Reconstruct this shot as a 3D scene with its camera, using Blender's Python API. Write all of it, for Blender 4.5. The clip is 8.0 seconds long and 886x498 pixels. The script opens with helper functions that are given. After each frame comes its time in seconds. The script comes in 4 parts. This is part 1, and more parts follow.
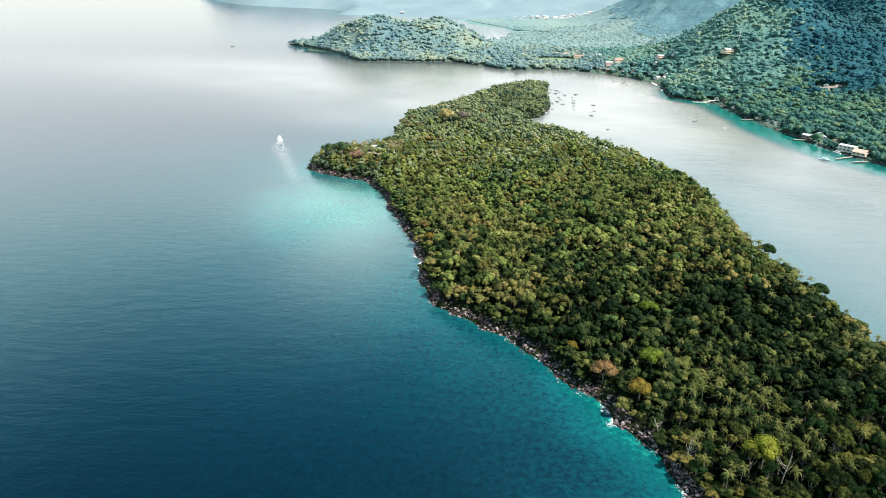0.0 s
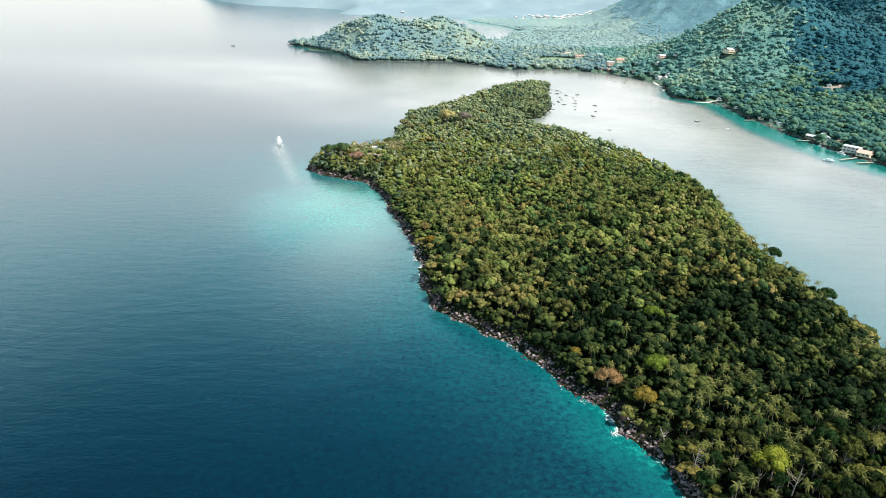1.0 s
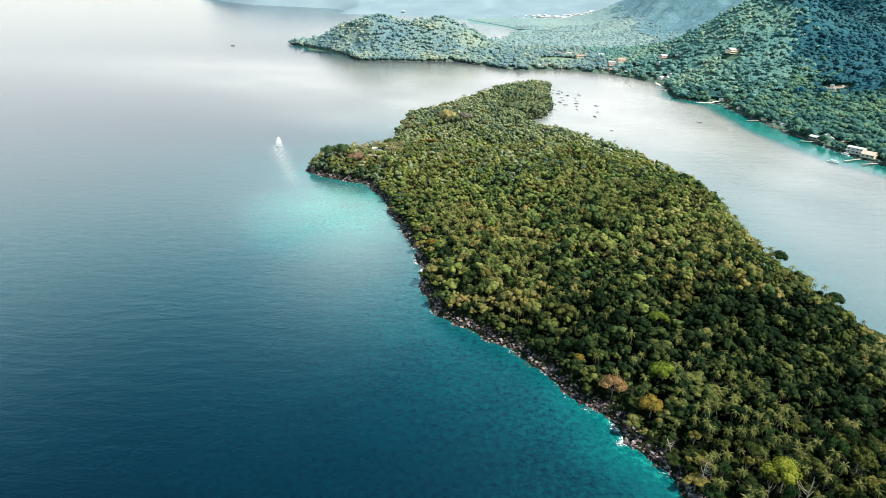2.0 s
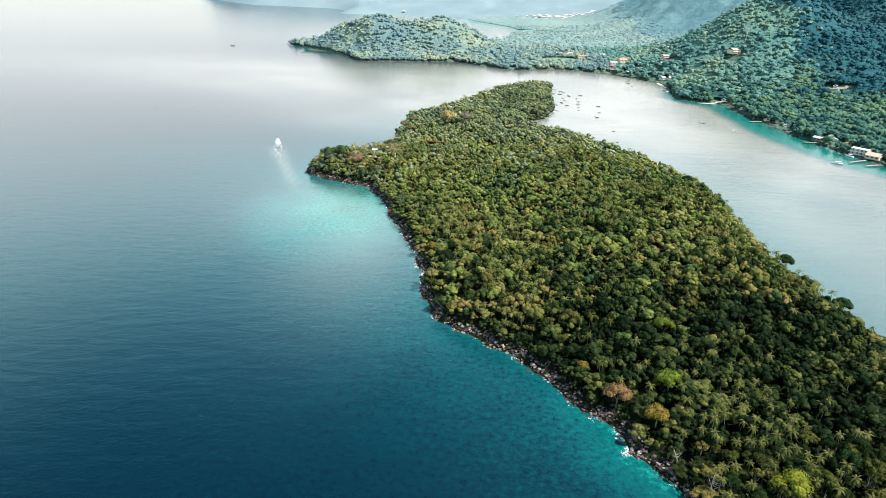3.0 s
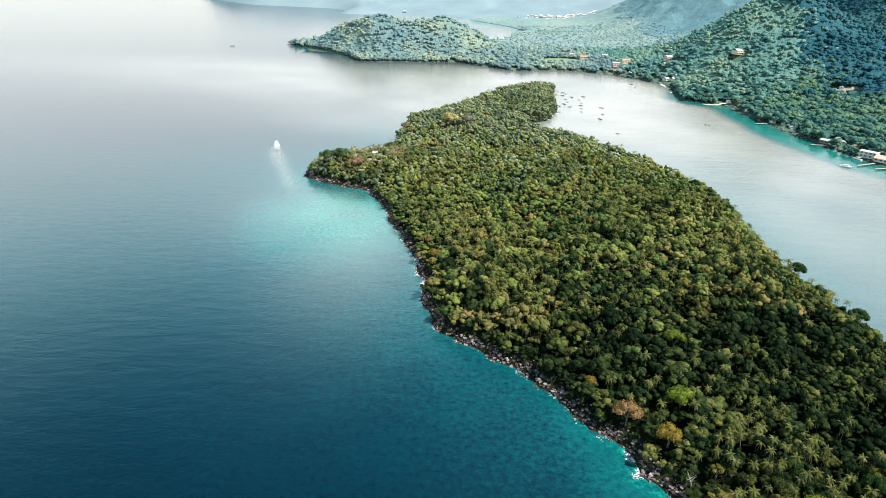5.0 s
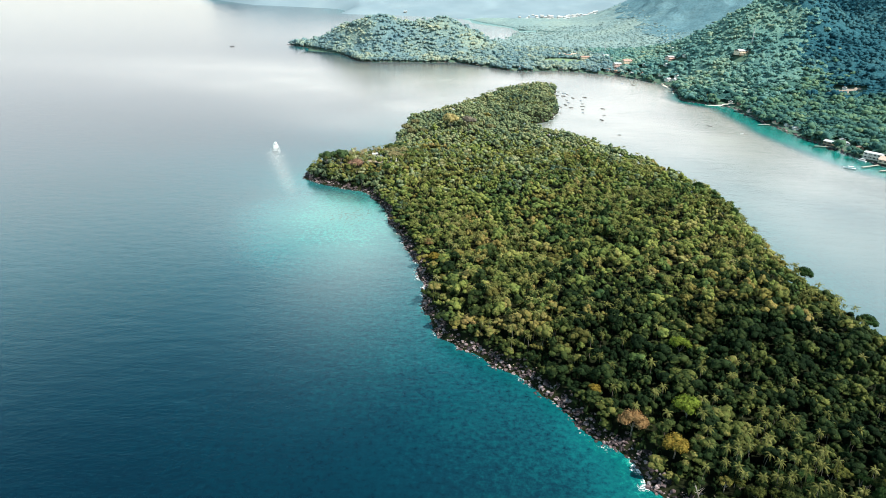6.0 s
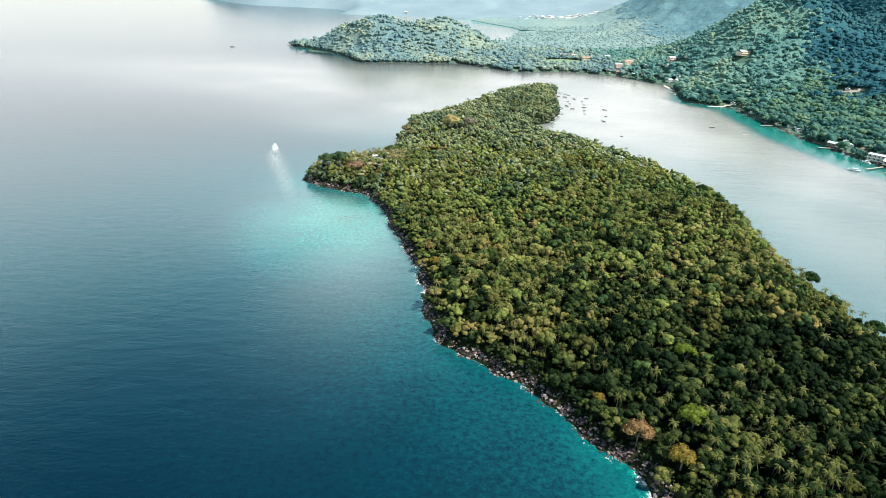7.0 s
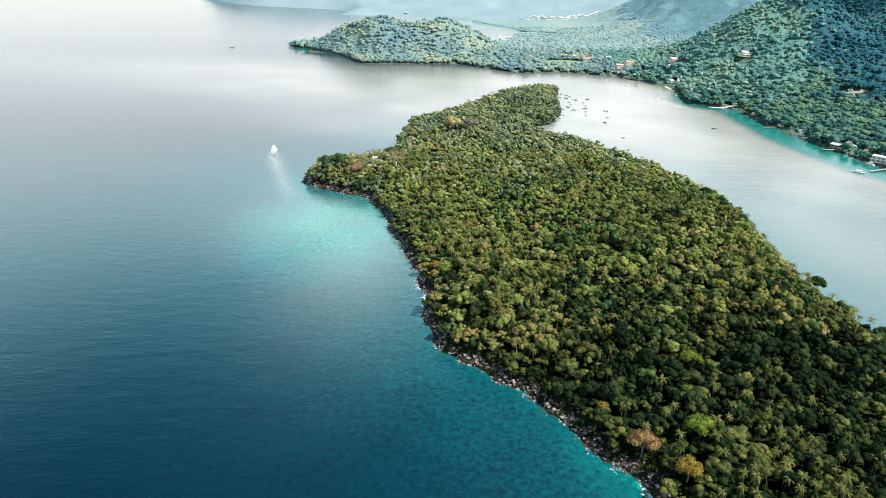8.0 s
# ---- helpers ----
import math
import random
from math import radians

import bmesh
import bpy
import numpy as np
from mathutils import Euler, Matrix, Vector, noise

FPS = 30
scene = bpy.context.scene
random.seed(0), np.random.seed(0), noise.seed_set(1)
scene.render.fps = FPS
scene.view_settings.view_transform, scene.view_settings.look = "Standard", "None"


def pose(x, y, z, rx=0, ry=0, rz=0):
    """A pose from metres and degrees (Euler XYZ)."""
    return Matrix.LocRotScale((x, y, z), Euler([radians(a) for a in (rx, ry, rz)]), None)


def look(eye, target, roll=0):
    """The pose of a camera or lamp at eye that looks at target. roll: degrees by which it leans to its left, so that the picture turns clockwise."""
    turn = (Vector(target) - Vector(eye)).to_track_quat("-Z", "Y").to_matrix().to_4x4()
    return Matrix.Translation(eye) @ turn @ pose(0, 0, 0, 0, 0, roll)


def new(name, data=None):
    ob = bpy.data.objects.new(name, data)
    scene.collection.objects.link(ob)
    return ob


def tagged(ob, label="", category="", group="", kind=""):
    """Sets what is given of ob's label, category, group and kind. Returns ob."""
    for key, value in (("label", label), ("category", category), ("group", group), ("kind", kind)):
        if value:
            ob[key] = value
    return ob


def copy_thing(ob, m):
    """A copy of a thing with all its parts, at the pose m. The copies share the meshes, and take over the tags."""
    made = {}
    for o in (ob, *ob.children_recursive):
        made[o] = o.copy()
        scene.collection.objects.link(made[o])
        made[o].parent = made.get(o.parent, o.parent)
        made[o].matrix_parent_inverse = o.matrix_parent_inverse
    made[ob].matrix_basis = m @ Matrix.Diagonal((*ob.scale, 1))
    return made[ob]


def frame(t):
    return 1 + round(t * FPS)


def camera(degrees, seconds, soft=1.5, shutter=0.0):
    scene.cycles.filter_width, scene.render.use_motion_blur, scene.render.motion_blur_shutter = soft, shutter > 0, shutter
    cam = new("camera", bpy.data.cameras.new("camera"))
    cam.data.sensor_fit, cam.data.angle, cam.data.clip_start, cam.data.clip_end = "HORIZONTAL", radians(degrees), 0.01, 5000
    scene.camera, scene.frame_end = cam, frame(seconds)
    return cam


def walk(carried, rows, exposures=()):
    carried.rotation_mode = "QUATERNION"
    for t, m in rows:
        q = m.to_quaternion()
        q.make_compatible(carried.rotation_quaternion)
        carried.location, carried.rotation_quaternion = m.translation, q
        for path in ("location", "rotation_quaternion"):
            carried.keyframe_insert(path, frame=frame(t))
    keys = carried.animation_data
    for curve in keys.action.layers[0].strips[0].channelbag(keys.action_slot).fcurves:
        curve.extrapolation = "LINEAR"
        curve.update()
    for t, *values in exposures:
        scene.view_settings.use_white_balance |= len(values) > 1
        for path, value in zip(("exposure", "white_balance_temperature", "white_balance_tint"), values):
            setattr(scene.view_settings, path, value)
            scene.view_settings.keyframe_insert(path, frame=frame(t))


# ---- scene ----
cam = camera(69.0, 8.0, soft=0.4)
# seconds, eye, yaw, pitch, roll (degrees)
PATH = [
    (0.0, (1.229, -1.450, 150.536), -0.70, -22.76, 2.01),
    (1.0, (0.925, 4.151, 150.418), -0.66, -22.80, 2.01),
    (2.0, (0.632, 9.722, 150.293), -0.62, -22.83, 2.02),
    (3.0, (0.351, 15.264, 150.160), -0.57, -22.84, 2.03),
    (4.0, (0.082, 20.776, 150.020), -0.54, -22.85, 2.04),
    (5.0, (-0.175, 26.258, 149.872), -0.50, -22.84, 2.05),
    (6.0, (-0.421, 31.711, 149.718), -0.46, -22.83, 2.05),
    (7.0, (-0.655, 37.134, 149.555), -0.42, -22.80, 2.06),
    (8.0, (-0.877, 42.528, 149.386), -0.40, -22.76, 2.06),
]


def gaze(eye, yaw, pitch, roll):
    a, b = radians(yaw), radians(pitch)
    way = Vector((-math.sin(a) * math.cos(b), math.cos(a) * math.cos(b), math.sin(b)))
    return look(eye, Vector(eye) + way, roll)


walk(cam, [(t, gaze(eye, yaw, pitch, roll)) for t, eye, yaw, pitch, roll in PATH], [(0.0, 1.17), (8.0, 1.17)])

# ---- sky and sun ----
SUN_ELEVATION, SUN_AZIMUTH = 52.0, 115.0  # azimuth clockwise from straight ahead
world = bpy.data.worlds.new("hazy_sky")
scene.world = world
world.use_nodes = True
wt = world.node_tree
sky = wt.nodes.new("ShaderNodeTexSky")
sky.sky_type = "NISHITA"
sky.sun_disc = False
sky.sun_elevation, sky.sun_rotation = radians(SUN_ELEVATION), radians(SUN_AZIMUTH)
sky.air_density, sky.dust_density, sky.ozone_density = 1.0, 0.6, 1.0
wt.nodes["Background"].inputs["Strength"].default_value = 0.04
# white haze lying all round the horizon, thinning upwards into blue
coord = wt.nodes.new("ShaderNodeTexCoord")
split = wt.nodes.new("ShaderNodeSeparateXYZ")
wt.links.new(coord.outputs["Generated"], split.inputs[0])
veil = wt.nodes.new("ShaderNodeValToRGB")
HAZE = [(0.0, (0.35, 0.345, 0.33)), (0.20, (0.52, 0.505, 0.48)), (0.28, (0.82, 0.92, 0.89)), (0.36, (0.60, 1.26, 1.27)), (0.44, (0.14, 0.68, 0.86)),
        (0.52, (0.0, 0.16, 0.27)), (0.60, (0.0, 0.03, 0.05)), (0.70, (0.0, 0.0, 0.0))]
while len(veil.color_ramp.elements) < len(HAZE):
    veil.color_ramp.elements.new(0.5)
for el, (at, rgb) in zip(veil.color_ramp.elements, HAZE):
    el.position, el.color = at, (*rgb, 1.0)
wt.links.new(split.outputs["Z"], veil.inputs[0])
thick = wt.nodes.new("ShaderNodeVectorMath")
thick.operation = "SCALE"
thick.inputs["Scale"].default_value = 25.0
wt.links.new(veil.outputs[0], thick.inputs[0])
hazy = wt.nodes.new("ShaderNodeMix")
hazy.data_type, hazy.blend_type = "RGBA", "ADD"
hazy.inputs[0].default_value = 1.0
wt.links.new(sky.outputs[0], hazy.inputs[6])
wt.links.new(thick.outputs[0], hazy.inputs[7])
wt.links.new(hazy.outputs[2], wt.nodes["Background"].inputs["Color"])
sun_data = bpy.data.lights.new("sun", "SUN")
sun_data.energy, sun_data.angle, sun_data.color = 5.0, radians(1.0), (1.0, 0.95, 0.86)
sun = new("sun", sun_data)
e, a = radians(SUN_ELEVATION), radians(SUN_AZIMUTH)
sun_way = Vector((math.sin(a) * math.cos(e), math.cos(a) * math.cos(e), math.sin(e)))
sun.matrix_world = look(sun_way * 900, (0, 0, 0))

# ---- materials ----
rng = np.random.default_rng(7)


def material(name, roughness=0.7, specular=0.3, metallic=0.0):
    m = bpy.data.materials.new(name)
    m.use_nodes = True
    b = m.node_tree.nodes["Principled BSDF"]
    b.inputs["Roughness"].default_value = roughness
    b.inputs["Specular IOR Level"].default_value = specular
    b.inputs["Metallic"].default_value = metallic
    return m, m.node_tree, b


def node(tree, kind, values=(), attribute=""):
    n = tree.nodes.new(kind)
    if attribute:
        n.attribute_name = attribute
    for key, value in dict(values).items():
        n.inputs[key].default_value = value
    return n


def ramp(tree, source, stops, mode="LINEAR"):
    n = tree.nodes.new("ShaderNodeValToRGB")
    n.color_ramp.interpolation = mode
    els = n.color_ramp.elements
    while len(els) < len(stops):
        els.new(0.5)
    for el, (at, rgb) in zip(els, stops):
        el.position, el.color = at, (*rgb, 1.0)
    tree.links.new(source, n.inputs[0])
    return n.outputs[0]


def mathn(tree, op, x, y=None, clamp=False):
    n = tree.nodes.new("ShaderNodeMath")
    n.operation, n.use_clamp = op, clamp
    for k, v in ((0, x), (1, y)):
        if v is None:
            continue
        if isinstance(v, (int, float)):
            n.inputs[k].default_value = v
        else:
            tree.links.new(v, n.inputs[k])
    return n.outputs[0]


def mix(tree, f, x, y, blend="MIX"):
    n = tree.nodes.new("ShaderNodeMix")
    n.data_type, n.blend_type = "RGBA", blend
    for k, v in ((0, f), (6, x), (7, y)):
        if isinstance(v, (int, float)):
            n.inputs[k].default_value = v
        elif isinstance(v, tuple):
            n.inputs[k].default_value = (*v, 1.0)
        else:
            tree.links.new(v, n.inputs[k])
    return n.outputs[2]


def place_noise(tree, scale, detail=3.0, rough=0.55, stretch=None):
    g = tree.nodes.new("ShaderNodeNewGeometry")
    src = g.outputs["Position"]
    if stretch:
        mp = tree.nodes.new("ShaderNodeMapping")
        mp.inputs["Scale"].default_value = stretch[:3]
        mp.inputs["Rotation"].default_value = (0, 0, radians(stretch[3]))
        tree.links.new(src, mp.inputs[0])
        src = mp.outputs[0]
    n = node(tree, "ShaderNodeTexNoise", {"Scale": scale, "Detail": detail, "Roughness": rough})
    tree.links.new(src, n.inputs["Vector"])
    return n.outputs["Fac"]


def foliage(name, stops, source, patch=0.02, grain=0.5, spread=0.5, rough=1.0):
    """Leaves: a tone for each tree, drifting with the stand, broken up leaf by leaf."""
    m, t, b = material(name, 0.7, 0.04)
    if source == "object":
        tone = t.nodes.new("ShaderNodeObjectInfo").outputs["Random"]
    else:
        tone = node(t, "ShaderNodeAttribute", attribute="tone").outputs["Fac"]
    drift = mathn(t, "MULTIPLY", mathn(t, "SUBTRACT", place_noise(t, patch, 2.0), 0.5), 1.5)
    leaf = t.nodes.new("ShaderNodeNewGeometry").outputs["Random Per Island"]
    leafy = mathn(t, "MULTIPLY", mathn(t, "SUBTRACT", leaf, 0.5), 0.28 * rough)
    v = mathn(t, "ADD", mathn(t, "MULTIPLY", mathn(t, "SUBTRACT", tone, 0.5), spread), 0.5)
    v = mathn(t, "ADD", mathn(t, "ADD", v, drift), leafy, True)
    col = ramp(t, v, stops)
    fine = ramp(t, place_noise(t, grain, 3.0), [(0.3, (1 - 0.38 * rough,) * 3), (0.7, (1 + 0.25 * rough,) * 3)])
    col = mix(t, 1.0, col, fine, "MULTIPLY")
    t.links.new(col, b.inputs["Base Color"])
    relief = node(t, "ShaderNodeBump", {"Strength": 0.9, "Distance": 0.35 / grain})
    t.links.new(place_noise(t, 2.4 * grain, 3.0, 0.65), relief.inputs["Height"])
    t.links.new(relief.outputs[0], b.inputs["Normal"])
    thin = t.nodes.new("ShaderNodeBsdfTranslucent")
    t.links.new(col, thin.inputs["Color"])
    both = t.nodes.new("ShaderNodeMixShader")
    both.inputs[0].default_value = 0.28
    t.links.new(b.outputs[0], both.inputs[1])
    t.links.new(thin.outputs[0], both.inputs[2])
    t.links.new(both.outputs[0], t.nodes["Material Output"].inputs["Surface"])
    return m


GREENS = [(0.0, (0.006, 0.015, 0.006)), (0.3, (0.017, 0.033, 0.012)), (0.55, (0.042, 0.061, 0.019)),
          (0.78, (0.092, 0.112, 0.031)), (1.0, (0.170, 0.158, 0.058))]
PALMS = [(0.0, (0.075, 0.090, 0.026)), (0.4, (0.145, 0.155, 0.045)), (0.75, (0.215, 0.220, 0.070)), (1.0, (0.29, 0.27, 0.12))]
leaf_near = foliage("broad_leaves", [(at, (1.2 * rgb[0], 1.02 * rgb[1], 0.85 * rgb[2])) for at, rgb in GREENS], "object", 0.02, 0.5, 0.65)
leaf_wood = foliage("woodland_leaves", [(at, (1.12 * rgb[0], 1.05 * rgb[1], rgb[2])) for at, rgb in GREENS], "tone", 0.02, 0.5, 0.8)
# further island leaves: their own olive green, lightened by haze put into the colour
leaf_outer = foliage("hazed_olive_leaves", [(0, (0.023, 0.050, 0.020)), (0.3, (0.064, 0.102, 0.032)), (0.55, (0.125, 0.158, 0.042)), (0.78, (0.183, 0.207, 0.053)), (1, (0.237, 0.221, 0.078))], "tone", 0.02, 0.4, 0.55)
leaf_far_end = foliage("hazed_far_end_leaves", [(0, (0.044, 0.083, 0.058)), (0.35, (0.113, 0.152, 0.088)), (0.65, (0.188, 0.230, 0.111)), (1, (0.292, 0.285, 0.151))], "tone", 0.02, 0.4, 0.55)
leaf_golden = foliage("golden_woodland_leaves", [(0, (0.068, 0.069, 0.020)), (0.4, (0.132, 0.120, 0.033)), (0.75, (0.184, 0.159, 0.048)), (1, (0.232, 0.172, 0.066))], "tone", 0.03, 0.4, 0.8)
palm_near = foliage("palm_leaves", [(at, tuple(0.82 * c for c in rgb)) for at, rgb in PALMS], "object", 0.03)
palm_dry = foliage("dry_palm_leaves", [(0.0, (0.16, 0.14, 0.06)), (0.5, (0.25, 0.21, 0.10)), (1.0, (0.34, 0.28, 0.15))], "tone", 0.03)
palm_wood = foliage("palm_grove_leaves", [(at, tuple(0.85 * c for c in rgb)) for at, rgb in PALMS], "tone", 0.03)
# woods across the strait: distance haze is mixed into each base colour
leaf_shore = foliage("hazed_mainland_leaves", [(0, (0.026, 0.081, 0.080)), (0.4, (0.055, 0.134, 0.114)), (0.7, (0.094, 0.179, 0.114)), (1, (0.154, 0.227, 0.128))], "tone", 0.012, 0.55, 0.6, 0.8)
leaf_slope = foliage("hazed_hillside_leaves", [(0, (0.066, 0.174, 0.176)), (0.45, (0.122, 0.242, 0.212)), (0.75, (0.177, 0.285, 0.220)), (1, (0.277, 0.334, 0.220))], "tone", 0.010, 0.45, 0.5, 0.7)
# darker here: the mountain side's shade is in the leaf colour too
leaf_shaded_mountain = foliage("shaded_mountain_leaves", [(0, (0.017, 0.076, 0.105)), (0.45, (0.024, 0.096, 0.123)), (0.75, (0.041, 0.121, 0.142)), (1, (0.065, 0.150, 0.157))], "tone", 0.006, 0.12, 0.5, 0.5)
leaf_valley = foliage("hazed_valley_leaves", [(0, (0.181, 0.278, 0.291)), (0.45, (0.229, 0.326, 0.320)), (0.75, (0.265, 0.356, 0.331)), (1, (0.307, 0.391, 0.344))], "tone", 0.006, 0.12, 0.5, 0.5)
leaf_ridge = foliage("hazed_ridge_leaves", [(0, (0.103, 0.209, 0.248)), (0.45, (0.128, 0.237, 0.275)), (0.75, (0.152, 0.264, 0.292)), (1, (0.182, 0.297, 0.308))], "tone", 0.006, 0.12, 0.5, 0.5)
leaf_hills = foliage("hazed_distant_leaves", [(0, (0.104, 0.191, 0.223)), (0.4, (0.156, 0.245, 0.248)), (0.7, (0.236, 0.307, 0.252)), (1, (0.332, 0.358, 0.252))], "tone", 0.012, 0.2, 0.5, 0.5)


def single(name, stops):
    return foliage(name, stops, "object", 0.01, 0.6, 0.1)


leaf_orange = single("orange_leaves", [(0.0, (0.17, 0.10, 0.045)), (1.0, (0.30, 0.19, 0.085))])
leaf_gold = single("gold_leaves", [(0.0, (0.14, 0.105, 0.018)), (1.0, (0.23, 0.17, 0.035))])
leaf_lime = single("lime_leaves", [(0.0, (0.15, 0.17, 0.020)), (1.0, (0.27, 0.28, 0.040))])
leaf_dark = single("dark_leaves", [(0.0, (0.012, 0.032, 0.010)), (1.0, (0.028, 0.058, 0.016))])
leaf_fresh = single("fresh_leaves", [(0.0, (0.085, 0.125, 0.016)), (1.0, (0.135, 0.175, 0.026))])
leaf_brown = single("dry_brown_leaves", [(0.0, (0.28, 0.23, 0.09)), (1.0, (0.42, 0.36, 0.16))])
leaf_tan = single("dry_olive_leaves", [(0.0, (0.105, 0.105, 0.045)), (1.0, (0.19, 0.175, 0.085))])
leaf_mauve = single("bare_mauve_twigs", [(0.0, (0.13, 0.115, 0.090)), (1.0, (0.22, 0.19, 0.155))])
leaf_cape = single("cape_leaves", [(0.0, (0.035, 0.070, 0.030)), (1.0, (0.085, 0.125, 0.050))])
leaf_pink = single("dry_pink_leaves", [(0.0, (0.20, 0.11, 0.075)), (1.0, (0.30, 0.19, 0.13))])


def rough_surface(name, stops, scale, bump=0.3, roughness=0.85, fine=6.0, source=""):
    m, t, b = material(name, roughness, 0.05 if roughness > 0.8 else 0.25)
    v = place_noise(t, scale, 4.0)
    if source == "object":
        v = mathn(t, "ADD", mathn(t, "MULTIPLY", v, 0.6), mathn(t, "MULTIPLY", t.nodes.new("ShaderNodeObjectInfo").outputs["Random"], 0.4))
    if source == "island":
        v = mathn(t, "ADD", mathn(t, "MULTIPLY", v, 0.6), mathn(t, "MULTIPLY", t.nodes.new("ShaderNodeNewGeometry").outputs["Random Per Island"], 0.4))
    t.links.new(ramp(t, v, stops), b.inputs["Base Color"])
    bm_ = node(t, "ShaderNodeBump", {"Strength": bump, "Distance": 0.3})
    t.links.new(place_noise(t, fine, 4.0), bm_.inputs["Height"])
    t.links.new(bm_.outputs[0], b.inputs["Normal"])
    return m


# near black: shade between the crowns is taken into the floor's colour
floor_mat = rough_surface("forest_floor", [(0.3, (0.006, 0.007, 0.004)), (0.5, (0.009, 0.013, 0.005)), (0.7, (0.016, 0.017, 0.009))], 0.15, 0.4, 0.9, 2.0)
ROCKS = [(0.25, (0.010, 0.008, 0.009)), (0.44, (0.034, 0.024, 0.026)), (0.58, (0.095, 0.068, 0.070)), (0.74, (0.26, 0.215, 0.215))]
rock_mat = rough_surface("shore_rock", ROCKS, 0.7, 0.5, 0.7, 4.0, "object")
rock_stuff = rough_surface("shore_rock_heap", ROCKS, 0.7, 0.5, 0.7, 4.0, "island")
bark_mat = rough_surface("grey_bark", [(0.3, (0.09, 0.075, 0.06)), (0.7, (0.24, 0.21, 0.17))], 1.5, 0.4, 0.9, 8.0)
pale_bark = rough_surface("bleached_wood", [(0.3, (0.14, 0.125, 0.105)), (0.7, (0.30, 0.27, 0.235))], 1.5, 0.3, 0.9, 8.0)


def water_material():
    m, t, b = material("sea_water", 0.16, 0.5)
    b.inputs["IOR"].default_value = 1.34
    sh = node(t, "ShaderNodeAttribute", attribute="shallow").outputs["Fac"]
    broad = mathn(t, "MULTIPLY", mathn(t, "SUBTRACT", place_noise(t, 0.035, 4.0), 0.5), 0.5)
    reef = mathn(t, "MULTIPLY", mathn(t, "SUBTRACT", place_noise(t, 0.40, 6.0, 0.75), 0.5), 2.5)
    v = mathn(t, "ADD", sh, mathn(t, "MULTIPLY", mathn(t, "ADD", broad, reef), mathn(t, "MULTIPLY", sh, 1.3)), True)
    col = ramp(t, v, [(0.0, (0.0003, 0.0052, 0.0125)), (0.15, (0.0003, 0.018, 0.030)), (0.38, (0.0010, 0.056, 0.066)),
                      (0.64, (0.0015, 0.080, 0.080)), (0.88, (0.006, 0.185, 0.152)), (1.0, (0.010, 0.030, 0.028))])
    drift = ramp(t, place_noise(t, 0.006, 3.0, 0.5, (1.0, 2.2, 1.0, 20.0)), [(0.35, (0.85, 0.85, 0.88)), (0.65, (1.12, 1.12, 1.1))])
    col = mix(t, 1.0, col, drift, "MULTIPLY")
    # whitens the base colour: painted sky reflection, milky shallows and the boat's trail
    sheen_and_milk = node(t, "ShaderNodeAttribute", attribute="sheen_and_milk").outputs["Fac"]
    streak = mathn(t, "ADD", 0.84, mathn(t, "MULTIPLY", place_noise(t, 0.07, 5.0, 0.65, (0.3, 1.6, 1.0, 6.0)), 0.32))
    col = mix(t, mathn(t, "MULTIPLY", sheen_and_milk, streak, True), col, (0.270, 0.260, 0.240))
    fo = node(t, "ShaderNodeAttribute", attribute="foam").outputs["Fac"]
    lace = mathn(t, "ADD", place_noise(t, 0.13, 2.0), mathn(t, "MULTIPLY", place_noise(t, 1.1, 5.0, 0.8), 1.3))
    white = mathn(t, "MULTIPLY", mathn(t, "SUBTRACT", mathn(t, "ADD", mathn(t, "MULTIPLY", fo, 0.62), lace), 1.60), 6.0, True)
    t.links.new(mix(t, white, col, (0.72, 0.74, 0.74)), b.inputs["Base Color"])
    t.links.new(mathn(t, "ADD", mathn(t, "MULTIPLY", white, 0.4), 0.12), b.inputs["Roughness"])
    waves = mathn(t, "ADD", place_noise(t, 0.55, 5.0, 0.66, (1.0, 1.5, 1.0, 32.0)),
                  mathn(t, "MULTIPLY", place_noise(t, 0.12, 4.0, 0.55, (0.6, 1.4, 1.0, 20.0)), 1.5))
    bump = node(t, "ShaderNodeBump", {"Strength": 0.28, "Distance": 0.34})
    t.links.new(waves, bump.inputs["Height"])
    t.links.new(bump.outputs[0], b.inputs["Normal"])
    return m


water_mat = water_material()


def plain(name, rgb, roughness=0.6, vary=0.25, scale=1.5, metallic=0.0):
    m, t, b = material(name, roughness, 0.3, metallic)
    lo, hi = tuple(c * (1 - vary) for c in rgb), tuple(min(1.0, c * (1 + vary)) for c in rgb)
    t.links.new(ramp(t, place_noise(t, scale, 4.0), [(0.3, lo), (0.7, hi)]), b.inputs["Base Color"])
    return m


# ---- plan: outlines of the land, in metres ----
ISLAND = [(150, 60), (116, 70), (100, 115), (86, 158), (81.5, 174), (71, 199), (58.5, 218), (46, 240), (28, 261.5), (8, 279),
          (-5, 303), (-9, 344), (-20, 395), (-37, 446), (-53, 489), (-69, 495), (-100, 516), (-109, 528), (-104, 548), (-66, 580),
          (-42, 612), (-44, 660), (-40, 700), (-34, 757), (0, 800), (42, 878), (95, 965), (140, 1020), (166, 1035), (166, 1000),
          (155, 962), (149, 880), (133, 807), (122, 780), (96, 749), (104, 715), (130, 680), (164, 620), (185, 573), (194, 525),
          (202, 465), (200, 415), (194, 360), (200, 300), (203, 240), (201, 180), (190, 110)]
